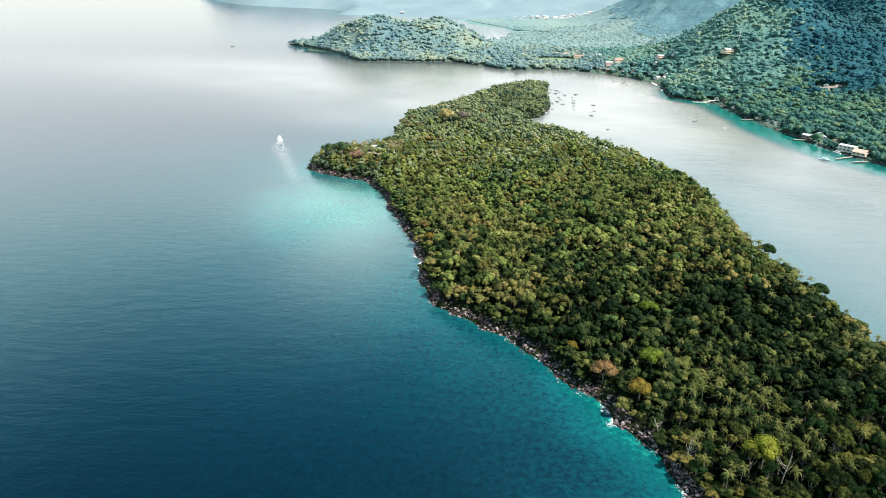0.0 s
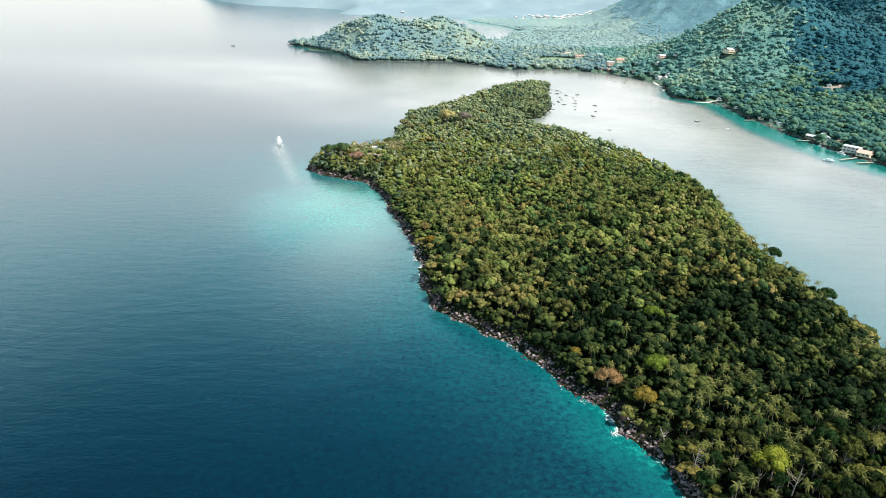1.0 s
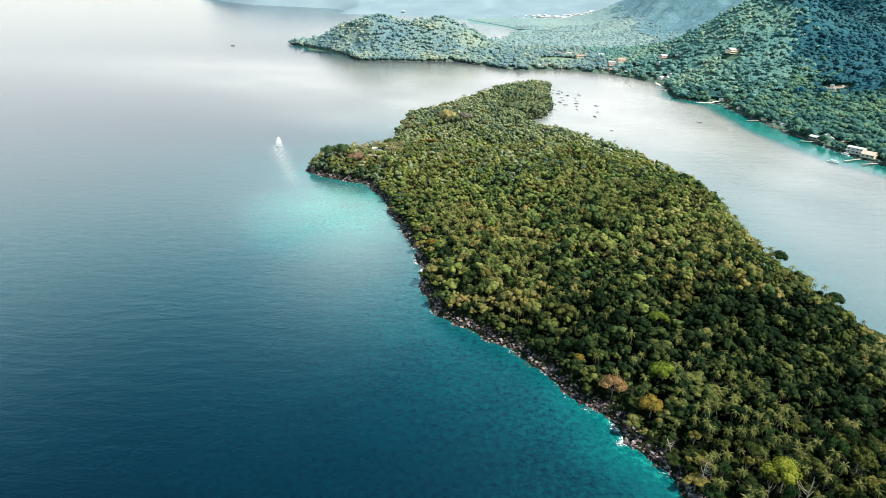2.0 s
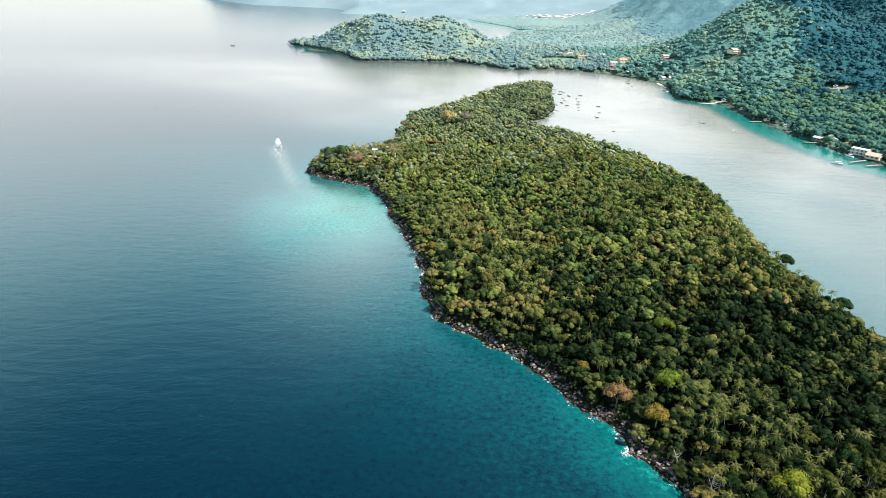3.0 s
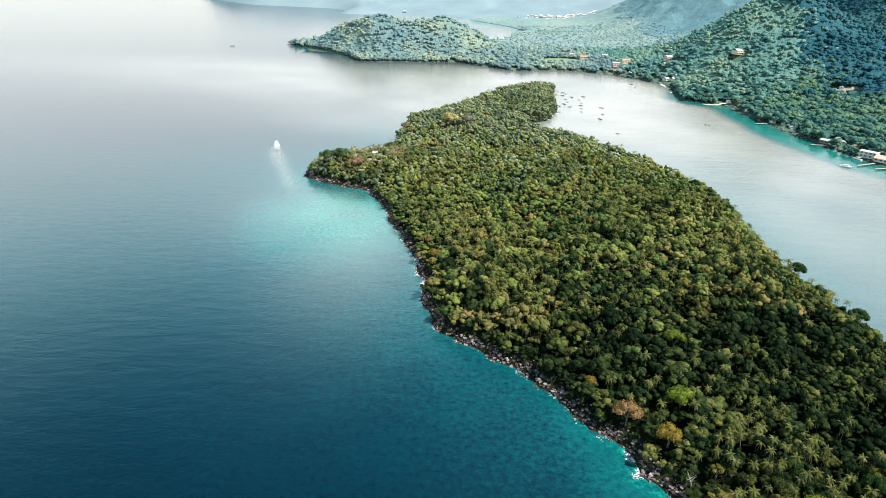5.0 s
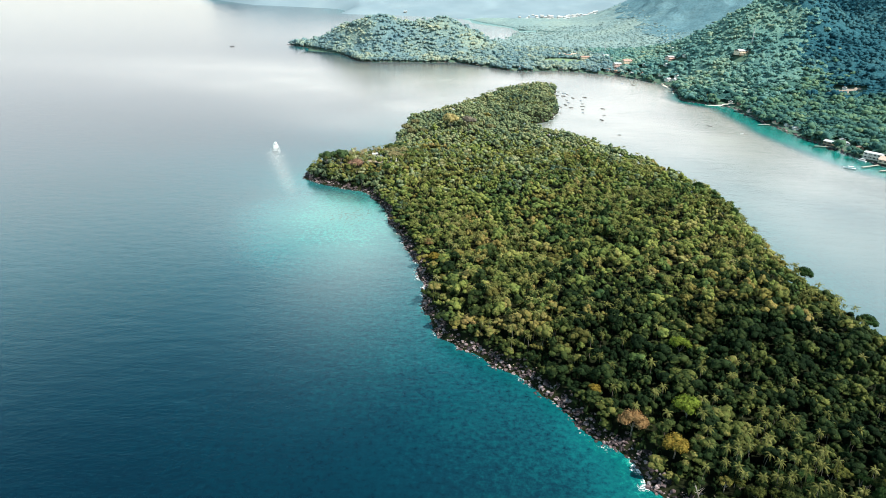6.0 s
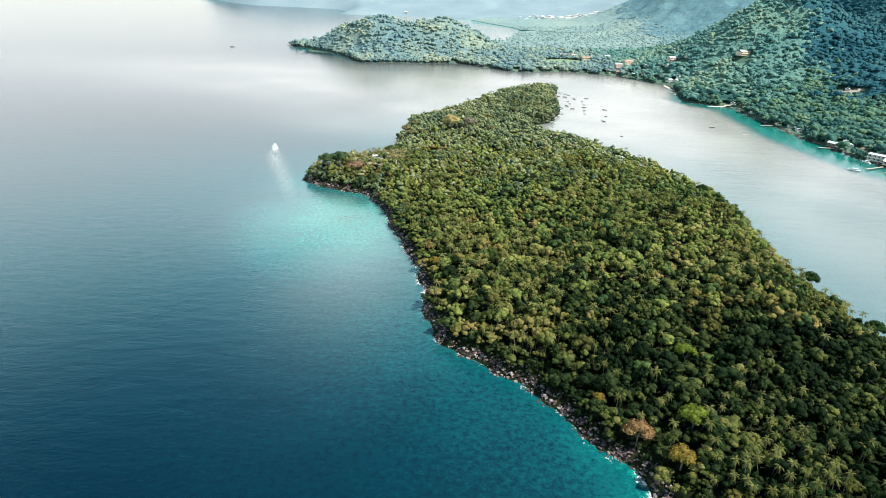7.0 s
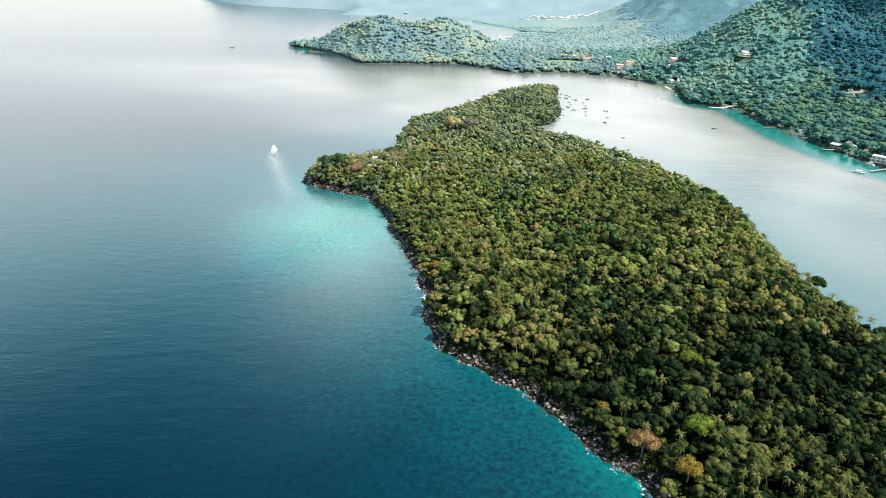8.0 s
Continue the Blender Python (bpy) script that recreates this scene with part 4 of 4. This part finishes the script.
# trees leaning out over the water along the whole mainland shore
fringe = np.vstack([coast_line[:-1] + (coast_line[1:] - coast_line[:-1]) * u for u in (0.0, 0.35, 0.7)])
fringe = np.vstack([fringe + rng.normal(size=fringe.shape) * 2.0 + (k, k) for k in (1.5, 4.5)])
fd = shore_distance(fringe[:, 0], fringe[:, 1], main_line)
ok = (fd > 0.3) & open_ground(fringe[:, 0], fringe[:, 1]) & (fringe[:, 1] > 560)
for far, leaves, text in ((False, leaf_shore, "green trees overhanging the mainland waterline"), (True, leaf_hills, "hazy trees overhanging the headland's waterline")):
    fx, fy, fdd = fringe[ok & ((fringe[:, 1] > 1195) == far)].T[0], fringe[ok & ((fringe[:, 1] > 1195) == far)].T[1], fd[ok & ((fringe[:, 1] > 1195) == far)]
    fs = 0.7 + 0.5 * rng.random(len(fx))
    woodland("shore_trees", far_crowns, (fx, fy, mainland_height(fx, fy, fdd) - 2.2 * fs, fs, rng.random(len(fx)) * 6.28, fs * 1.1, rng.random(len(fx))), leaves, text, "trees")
# ---- rocks along the island's shore ----
boulders = [ball(700 + k, 0.55, 0.42, 1) for k in range(6)]
heap = [ball(720 + k, 0.55, 0.45, 0) for k in range(6)]
seg = np.roll(island_line, -1, 0) - island_line
length = np.hypot(seg[:, 0], seg[:, 1])
cum = np.cumsum(length)
pos = rng.random(24000) * cum[-1]
idx = np.searchsorted(cum, pos)
frac = (pos - (cum[idx] - length[idx])) / length[idx]
base = island_line[idx] + seg[idx] * frac[:, None]
inward = np.stack([seg[idx][:, 1], -seg[idx][:, 0]], 1) / length[idx][:, None]
off = rng.normal(size=len(pos)) * 2.7 + 1.3 - 1.8 * bell(base[:, 0], base[:, 1], 5, 300, 30, 50)
bxy = base + inward * off[:, None]
bs = 0.26 + 0.80 * rng.random(len(pos)) ** 2.6
bd = shore_distance(bxy[:, 0], bxy[:, 1], island_line)
bz = np.maximum(island_height(bxy[:, 0], bxy[:, 1], bd), -0.5) + 0.1 * bs
seen = bxy[:, 1] > 140
west_side = seen & (bxy[:, 0] < 100) & (bxy[:, 1] < 480)
boulder_meshes = [grid_mesh("boulder", v, f, rock_mat) for v, f in boulders]
chosen = [i for i in np.argsort(bxy[:, 1] - 60 * bs) if west_side[i] and bs[i] > 0.5 and bd[i] > -2.2][:280]
for n, i in enumerate(chosen):
    ob = tagged(new("boulder", boulder_meshes[n % 6]), "dark wet boulder at the waterline" if bd[i] < 0.5 else "dark brown boulder on the shore bank", "rock", "shore boulders")
    ob.matrix_basis = pose(bxy[i, 0], bxy[i, 1], bz[i], 20 * rng.random(), 20 * rng.random(), 360 * rng.random()) @ Matrix.Diagonal((bs[i], bs[i] * (0.7 + 0.5 * rng.random()), bs[i], 1))
left = seen & (bd > -2.4) & ((bxy[:, 0] < 118 - 0.28 * (bxy[:, 1] - 140)) | (pos % 12 < 1))
left[chosen] = False
i = np.nonzero(left)[0]
rock_heap("shore_rocks", heap, (bxy[i, 0], bxy[i, 1], bz[i], bs[i], rng.random(len(i)) * 6.28, bs[i], rng.random(len(i))), rock_stuff,
         "dark brown and grey rocks heaped along the island's waterline", "rocks")
spot = rng.integers(0, len(coast_line) - 1, 2600)
mxy = coast_line[spot] + (coast_line[spot + 1] - coast_line[spot]) * rng.random(2600)[:, None] + rng.normal(size=(2600, 2)) * 1.8
md = shore_distance(mxy[:, 0], mxy[:, 1], main_line)
ms = 0.5 + 1.0 * rng.random(2600) ** 2
rock_heap("mainland_rocks", heap, (mxy[:, 0], mxy[:, 1], np.maximum(mainland_height(mxy[:, 0], mxy[:, 1], md), -0.2), ms, rng.random(2600) * 6.28, ms, rng.random(2600)), rock_stuff,
         "dark rocks along the mainland waterline", "rocks")

# low shrubs filling the shade between the nearer trunks
ux, uy, ur = scatter(-112, 215, 128, 560, 4.2, 47)
ud = shore_distance(ux, uy, island_line)
ok = (ud > 2.0 + 2 * ur[0]) & ((uy < 300) | ((ud < 16) & (ux < 60)))
ux, uy, ur, ud = ux[ok], uy[ok], ur[:, ok], ud[ok]
shrubs = [crown(800 + k, 2.1, 2.6, 4, 10, 0.7, 1) for k in range(4)]
us = 0.7 + 0.7 * ur[2]
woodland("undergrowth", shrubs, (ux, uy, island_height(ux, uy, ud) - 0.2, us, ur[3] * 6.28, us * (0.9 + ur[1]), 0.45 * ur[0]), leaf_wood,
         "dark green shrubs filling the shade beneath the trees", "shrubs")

# ---- houses, jetties and boats ----
wall_white = plain("white_plaster", (0.44, 0.43, 0.40), 0.8)
wall_cream = plain("cream_plaster", (0.50, 0.42, 0.32), 0.8)
wall_pink = plain("terracotta_plaster", (0.48, 0.35, 0.31), 0.8)
wall_wood = plain("weathered_boards", (0.20, 0.15, 0.11), 0.85)
roof_red = plain("red_roof_sheet", (0.38, 0.22, 0.19), 0.7)
roof_orange = plain("faded_orange_roof", (0.46, 0.33, 0.27), 0.7)
roof_pale = plain("pale_metal_roof", (0.40, 0.41, 0.41), 0.45)
roof_grey = plain("grey_metal_roof", (0.34, 0.36, 0.37), 0.5)
roof_rust = plain("rusty_metal_roof", (0.26, 0.17, 0.13), 0.7)
dark_glass = plain("dark_window_glass", (0.03, 0.04, 0.05), 0.15, 0.2)
plank_mat = plain("jetty_planks", (0.30, 0.26, 0.22), 0.85, 0.4, 3.0)
sand_mat = rough_surface("pale_sand", [(0.3, (0.36, 0.335, 0.28)), (0.7, (0.48, 0.45, 0.39))], 0.3, 0.2, 0.9, 3.0)
grass_mat = rough_surface("dry_field_grass", [(0.3, (0.10, 0.17, 0.10)), (0.7, (0.17, 0.22, 0.13))], 0.1, 0.3, 0.9, 2.0)
cape_mat = rough_surface("dry_cape_earth", [(0.3, (0.16, 0.13, 0.085)), (0.7, (0.27, 0.22, 0.15))], 0.2, 0.3, 0.9, 2.0)
earth_mat = rough_surface("bare_earth", [(0.3, (0.17, 0.14, 0.115)), (0.7, (0.30, 0.25, 0.21))], 0.15, 0.3, 0.9, 2.0)
hull_white = plain("white_boat_paint", (0.75, 0.76, 0.76), 0.35, 0.08)
hull_blue = plain("blue_boat_paint", (0.10, 0.20, 0.32), 0.4)
hull_dark = plain("dark_boat_timber", (0.09, 0.075, 0.06), 0.6)
canvas_mat = plain("grey_canvas", (0.15, 0.16, 0.155), 0.8)
awning_mat = plain("faded_awning", (0.22, 0.24, 0.23), 0.8)
foam_mat = rough_surface("sea_foam", [(0.3, (0.50, 0.54, 0.54)), (0.7, (0.78, 0.80, 0.80))], 0.6, 0.6, 0.8, 2.5)


def box(bm, x, y, z, w, d, h):
    m = Matrix.Translation((x, y, z + h / 2)) @ Matrix.Diagonal((w, d, h, 1))
    return bmesh.ops.create_cube(bm, size=1.0, matrix=m)["verts"]


def gable(bm, w, d, z, rise, over=0.5):
    """A pitched roof with thickness and eaves, ridge along x."""
    x, y = w / 2 + over, d / 2 + over
    up = [bm.verts.new(c) for c in ((-x, -y, z), (x, -y, z), (x, y, z), (-x, y, z), (-x, 0, z + rise), (x, 0, z + rise))]
    dn = [bm.verts.new((v.co.x, v.co.y, v.co.z - 0.18)) for v in up]
    for q in ((0, 1, 5, 4), (2, 3, 4, 5)):
        bm.faces.new([up[k] for k in q])
        bm.faces.new([dn[k] for k in reversed(q)])
    for k, l in ((0, 1), (1, 5), (5, 2), (2, 3), (3, 4), (4, 0)):
        bm.faces.new([up[k], dn[k], dn[l], up[l]])


def house(kind, label, w, d, storeys, wall, roof, rise=1.8, stilts=0.0, group=""):
    home = tagged(new(kind), label, "house", group)
    h = 2.9 * storeys
    bm = bmesh.new()
    box(bm, 0, 0, stilts, w, d, h)
    box(bm, 0, 0, stilts - 0.5, w + 0.6, d + 0.6, 0.6)
    part("wall", bm, wall, home)
    bm = bmesh.new()
    gable(bm, w, d, stilts + h, rise)
    part("roof", bm, roof, home)
    for s in range(storeys):
        n = max(2, int(w / 3.2))
        for k in range(n):
            bm = bmesh.new()
            box(bm, -w / 2 + (k + 0.5) * w / n, -d / 2 - 0.03, stilts + 2.9 * s + 0.9, w / n * 0.5, 0.12, 1.3)
            pane = part("window", bm, dark_glass, home)
            if group != "distant town":
                bm = bmesh.new()
                box(bm, -w / 2 + (k + 0.5) * w / n, -d / 2 - 0.10, stilts + 2.9 * s + 0.78, w / n * 0.58, 0.26, 0.12)
                part("sill", bm, wall, pane)
    if storeys > 1:
        bm = bmesh.new()
        box(bm, 0, -d / 2 - 0.9, stilts + 2.75, w, 1.8, 0.2)
        for k in range(int(w / 3) + 1):
            box(bm, -w / 2 + 0.1 + k * (w - 0.2) / int(w / 3), -d / 2 - 1.7, stilts, 0.22, 0.22, h)
        part("balcony", bm, wall, home)
    if stilts > 0.8:
        for k in range(6):
            bm = bmesh.new()
            box(bm, (k % 3 - 1) * w * 0.42, (k // 3 - 0.5) * d * 0.8, -1.5, 0.25, 0.25, stilts + 1.5)
            part("stilt", bm, wall_wood, home)
    return home


def land_z(x, y):
    d = shore_distance([x], [y], main_line)
    return float(mainland_height(np.array([x]), np.array([y]), d)[0])


def settle(ob, x, y, turn, z=None):
    ob.matrix_basis = pose(x, y, land_z(x, y) if z is None else z, 0, 0, turn)
    return ob


# patches of open ground
def patch(name, label, category, mat, cx, cy, sx, sy, z_of, seed, lift=0.25):
    r = np.random.default_rng(seed)
    n = 28
    ang = np.arange(n) * 2 * math.pi / n
    rad = 0.8 + 0.25 * r.random(n)
    rings = [np.array([[cx, cy]])] + [np.stack([cx + sx * f * rad * np.cos(ang), cy + sy * f * rad * np.sin(ang)], 1) for f in (0.4, 0.75, 1.0)]
    xy = np.vstack(rings)
    z = np.array([max(z_of(float(a0), float(b0)), 0.05) + (lift if i < 1 + 2 * n else 0.02) for i, (a0, b0) in enumerate(xy)])
    fs = [(0, 1 + k, 1 + (k + 1) % n) for k in range(n)]
    for ring in range(2):
        o, p = 1 + ring * n, 1 + (ring + 1) * n
        for k in range(n):
            l = (k + 1) % n
            fs += [(o + k, p + k, p + l), (o + k, p + l, o + l)]
    return tagged(new(name, grid_mesh(name, np.column_stack([xy, z]), np.array(fs), mat, smooth=True)), label, category, kind="structure")


patch("ground_field", "pale dry grass field behind the village shore", "field", grass_mat, 235, 1352, 46, 50, land_z, 1, 1.2)
patch("ground_clearing", "bare earth clearing cut into the wooded slope", "clearing", earth_mat, 540, 922, 27, 8, land_z, 2, 0.9)
patch("ground_beach", "narrow strip of pale sand beach by the village", "beach", sand_mat, 357, 1085, 3.2, 34, land_z, 3, 0.3)
patch("ground_beach_point", "small sandy beach at the wooded point", "beach", sand_mat, 379, 926, 20, 2.6, land_z, 4, 0.3)
patch("ground_cape", "dry earth and straw grass between the cape palms", "ground", cape_mat, -57, 547, 20, 12, ground_at, 6, 0.4)
patch("ground_beach_cove", "small pale beach in the island's sheltered cove", "beach", sand_mat, 98, 748, 12, 6, ground_at, 5, 0.3)

settle(house("resort_house", "long low village building with faded orange roof", 42, 9, 1, wall_pink, roof_orange, 2.2), 262, 1450, 8)
settle(house("village_house", "brown-roofed two-storey village house beside the field", 20, 10, 2, wall_cream, roof_rust, 2.4), 283, 1378, 10)
settle(house("village_house", "three-storey pink village house near the landing", 13, 9, 3, wall_pink, roof_pale, 1.4), 316, 1254, 12)
settle(house("village_house", "three-storey cream village house with red roof", 16, 10, 3, wall_cream, roof_red, 1.8), 338, 1272, 15)
settle(house("village_house", "pinkish two-storey house on the slope above the village", 17, 9, 2, wall_pink, roof_pale, 1.8), 398, 1210, 22)
settle(house("village_house", "white two-storey house among the village trees", 15, 10, 2, wall_white, roof_pale, 2.0), 330, 1400, 20)
small = [("white-walled village house with pale metal roof", wall_white, roof_pale), ("weathered timber house with rusty metal roof", wall_wood, roof_rust),
         ("cream village house with red roof", wall_cream, roof_red), ("plain village house with grey metal roof", wall_white, roof_grey)]
kinds = []
for n, (x, y, k, turn) in enumerate(SMALL):
    if n < 4:
        text, w, r = small[k]
        kinds.append(settle(house("village_house", text, 9 + k, 7, 1, w, r, 1.7, 0.0, "village houses"), x, y, turn))
    else:
        copy_thing(kinds[k], pose(x, y, land_z(x, y) + 0.1, 0, 0, turn) @ Matrix.Scale(0.75 if y < 1100 else 1.1, 4))
settle(house("hillside_house", "large cream house with pale roof on the wooded hillside", 24, 11, 2, wall_cream, roof_pale, 2.4), 473, 1103, 28)
settle(house("dive_lodge", "white two-storey lodge with balconies on the waterfront", 15, 8, 2, wall_white, roof_pale, 0.8, 1.6), 416, 641, -52, 0.6)
settle(house("dive_lodge", "waterfront lodge with pinkish-red hipped roof on stilts", 12, 9, 1, wall_cream, roof_orange, 2.8, 2.2), 419, 625, -52, 0.4)
settle(house("stilt_house", "open timber stilt house over the turquoise shallows", 9, 6, 1, wall_wood, roof_pale, 1.6, 2.0), 405, 699, -62, 0.3)
for text, x, y, w, turn in (("small white hut among the island's trees", -15, 680, 9, 20), ("white hut by the island's cove beach", 95, 737, 8, 30),
                            ("low hut behind the cove beach", 87, 729, 7, 10), ("pale hut among palms on the cape", -39, 541, 7, 0), ("small pale hut on the palm-covered cape", -56, 560, 6, 15)):
    hut = house("island_hut", text, w, 5.5, 1, wall_white, roof_pale, 1.4)
    hut.matrix_basis = pose(x, y, ground_at(x, y) + (3.2 if y < 700 else 0.4), 0, 0, turn) @ Matrix.Scale(0.7, 4)

# the distant town
town = house("town_house", "tiny white house in the distant town across the bay", 15, 12, 2, wall_white, roof_pale, 2.5, 0.0, "distant town")
town_r = np.random.default_rng(77)
town.matrix_basis = pose(450, 2720, land_z(450, 2720), 0, 0, 10)
for k in range(70):
    x, y = 450 + 75 * town_r.normal(), 2725 + 45 * town_r.normal()
    copy_thing(town, pose(x, y, land_z(x, y), 0, 0, 40 * town_r.random() - 20) @ Matrix.Diagonal((*(0.4 + 0.5 * town_r.random(2)), 0.5 + 0.4 * town_r.random(), 1)))
for x, y in ((-170, 2905),):
    copy_thing(town, pose(x, y, land_z(x, y) + 1, 0, 0, 0) @ Matrix.Diagonal((0.8, 0.7, 0.8, 1)))


def jetty(label, x, y, length, turn, wide=2.2):
    pier = tagged(new("jetty"), label, "jetty")
    n = int(length / 1.2)
    bm = bmesh.new()
    for side in (-1, 1):
        box(bm, length / 2, side * wide * 0.4, 0.75, length, 0.2, 0.2)
    part("beam", bm, plank_mat, pier)
    bm = bmesh.new()
    box(bm, 0.5, 0, 0.96, 1.08, wide, 0.1)
    deck = part("plank", bm, plank_mat, pier)
    for k in range(1, n):
        board = new("plank", deck.data)
        board.parent = pier
        board.matrix_basis = pose(k * 1.2, 0, 0.01 * (k % 3))
    for k in range(0, n, 3):
        for side in (-1, 1):
            bm = bmesh.new()
            bmesh.ops.create_cone(bm, segments=6, radius1=0.14, radius2=0.12, depth=2.4, matrix=Matrix.Translation((k * 1.2 + 0.5, side * wide * 0.42, -0.2)), cap_ends=True)
            part("post", bm, hull_dark, pier)
    pier.matrix_basis = pose(x, y, 0.2, 0, 0, turn)
    return pier


jetty("pale timber jetty reaching over turquoise shallows", 410, 622, 24, 205)
jetty("short timber jetty beside the waterfront lodge", 416, 606, 18, 195)
jetty("floating timber jetty by the stilt house", 404, 692, 17, 175)
jetty("short timber jetty at the village shore", 390, 800, 16, 190)
jetty("timber jetty off the island's northern tip", 158, 996, 14, 5)
jetty("small jetty at the sandy point", 357, 1028, 16, 175)


def hull_mesh(name, length, beam, height, mat, parent, label=""):
    """A pointed hull with flared sides and an open well."""
    bm = bmesh.new()
    rows = []
    for u in np.linspace(-1, 1, 9):
        w = beam / 2 * (1 - max(0.0, u) ** 2.2) * (0.86 if u < -0.9 else 1.0)
        x, keel = u * length / 2, -0.3 * height * (1 - max(0.0, u) ** 3)
        top = height * (0.75 + 0.35 * max(0.0, u) ** 2)
        rows.append([bm.verts.new(c) for c in ((x, -w, top), (x, -w * 0.72, keel * 0.4), (x, 0, keel), (x, w * 0.72, keel * 0.4), (x, w, top),
                                               (x, w * 0.86, top), (x, w * 0.6, height * 0.25), (x, -w * 0.6, height * 0.25), (x, -w * 0.86, top))])
    for a0, b0 in zip(rows[:-1], rows[1:]):
        for k in range(9):
            l = (k + 1) % 9
            bm.faces.new([a0[k], a0[l], b0[l], b0[k]])
    bm.faces.new(rows[0])
    bmesh.ops.remove_doubles(bm, verts=bm.verts, dist=0.001)
    bmesh.ops.recalc_face_normals(bm, faces=bm.faces)
    return part(name, bm, mat, parent, label)


def boat(label, length, beam, hull, cover, outriggers=True, group="moored boats"):
    craft = tagged(new("boat"), label, "boat", group)
    hull_mesh("hull", length, beam, 0.9, hull, craft)
    if cover:
        bm = bmesh.new()
        v = box(bm, -length * 0.08, 0, 2.0, length * 0.5, beam * 1.15, 0.1)
        for w in v:
            w.co.z += 0.18 * (1 - (w.co.y / beam) ** 2 * 3)
        part("canopy", bm, cover, craft)
        for sx in (-1, 1):
            for sy in (-1, 1):
                bm = bmesh.new()
                box(bm, -length * 0.08 + sx * length * 0.22, sy * beam * 0.42, 0.4, 0.07, 0.07, 1.65)
                part("post", bm, hull_dark, craft)
    if outriggers:
        for side in (-1, 1):
            v, f = tube([(-length * 0.36, side * beam * 1.35, 0.1), (0, side * beam * 1.4, 0.05), (length * 0.4, side * beam * 1.35, 0.2)], [0.08, 0.1, 0.06], 5)
            part_np("outrigger", (v, f), hull_white, craft)
        for at in (-0.22, 0.22):
            v, f = tube([(length * at, -beam * 1.38, 0.12), (length * at, 0, 0.95), (length * at, beam * 1.38, 0.12)], [0.05, 0.06, 0.05], 4)
            part_np("crossbeam", (v, f), hull_dark, craft)
    return craft


fleet = [boat("moored wooden tour boat with grey canopy", 8.5, 2.1, hull_dark, canvas_mat), boat("moored blue outrigger boat with pale canopy", 8.0, 1.9, hull_blue, awning_mat),
         boat("moored white open boat on the calm strait", 7.5, 2.0, hull_white, None, False), boat("moored dark boat with weathered canopy", 9.0, 2.2, hull_dark, awning_mat)]
MOORED = [(161, 963), (175, 986), (170, 960), (178, 975), (181, 947), (169, 927), (168, 907), (161, 890), (152, 872), (165, 870), (145, 832), (188, 926),
          (199, 955), (186, 902), (182, 883), (178, 860), (174, 838), (206, 870), (198, 827), (188, 796), (190, 718), (290, 1105), (304, 1091), (302, 1062), (311, 782)]
boat_r = np.random.default_rng(5)
for n, (x, y) in enumerate(MOORED):
    k = (0, 1, 3, 0, 3)[n % 5]
    m = pose(x, y, 0.2, 0, 0, 120 + 70 * boat_r.random()) @ Matrix.Scale(0.66, 4)
    if n == k and n < 2:
        fleet[k].matrix_basis = m
    else:
        copy_thing(fleet[k], m)
fleet[2].matrix_basis = pose(334, 747, 0.2, 0, 0, 160) @ Matrix.Scale(0.5, 4)
fleet[3].matrix_basis = pose(-452, 1459, 0.2, 0, 0, 10)
settle(boat("white tour boat with long canopy anchored over turquoise water", 10.5, 2.8, hull_white, roof_pale, False), 375, 609, 150, 0.25)
settle(boat("white boat berthed beside the waterfront lodge", 9.0, 2.6, hull_white, roof_pale, False), 405, 640, 110, 0.25)

# speedboat under way, with its spray and wake
settle(boat("white speedboat running out to sea ahead of its spray", 6.5, 2.1, hull_white, None, False), -153, 618, 105, 0.3)
r = np.random.default_rng(9)
drops = []
for k in range(1700):
    u = r.random() ** 2.8
    arm = r.normal() * (1.3 + 2.0 * min(u * 2, 1))
    v, f = ball(900 + k % 9, 0.7, 0.4, 0)
    high = 6.0 * max(0.0, 1 - u / 0.4) * r.random() * math.exp(-(arm / 3.0) ** 2)
    size = (0.08 + 0.16 * r.random()) * (1 - 0.8 * u ** 0.6)
    drops.append((v * size * (1, 1.6, 1 if u < 0.25 else 0.3) + (-153 + 16 * u + arm, 614 - 62 * u, 0.1 + high), f))
tagged(new("spray", grid_mesh("spray", *merged(drops), foam_mat)), "white spray and broken foam wake behind the speedboat", "wake", kind="stuff")

# dry tree on the sandy point across the strait
dry = broad_tree(120, "round dry brown tree beside the sandy point", leaf_brown, 5.0, 9.0, 14)
dry.matrix_basis = stand(dry, 372, 943, land_z(372, 943), 1.25, 0.4)


def mast(label, x, y, tall):
    """A slim lattice mast."""
    tower = tagged(new("radio_mast"), label, "mast")
    for k in range(4):
        a0 = k * math.pi / 2
        part_np("leg", tube([(1.1 * math.cos(a0), 1.1 * math.sin(a0), -0.5), (0.25 * math.cos(a0), 0.25 * math.sin(a0), tall)], [0.14, 0.10], 4), roof_grey, tower)
    for k in range(8):
        h, w = tall * (k + 0.5) / 8, 1.1 - 0.85 * (k + 0.5) / 8
        part_np("brace", tube([(w, 0, h), (0, w, h + 0.6), (-w, 0, h), (0, -w, h + 0.6)], [0.07] * 4, 3), roof_grey, tower)
    tower.matrix_basis = pose(x, y, land_z(x, y))


mast("slim grey radio mast above the hillside woods", 490, 1112, 30)
mast("slim grey radio mast behind the village", 340, 1460, 30)
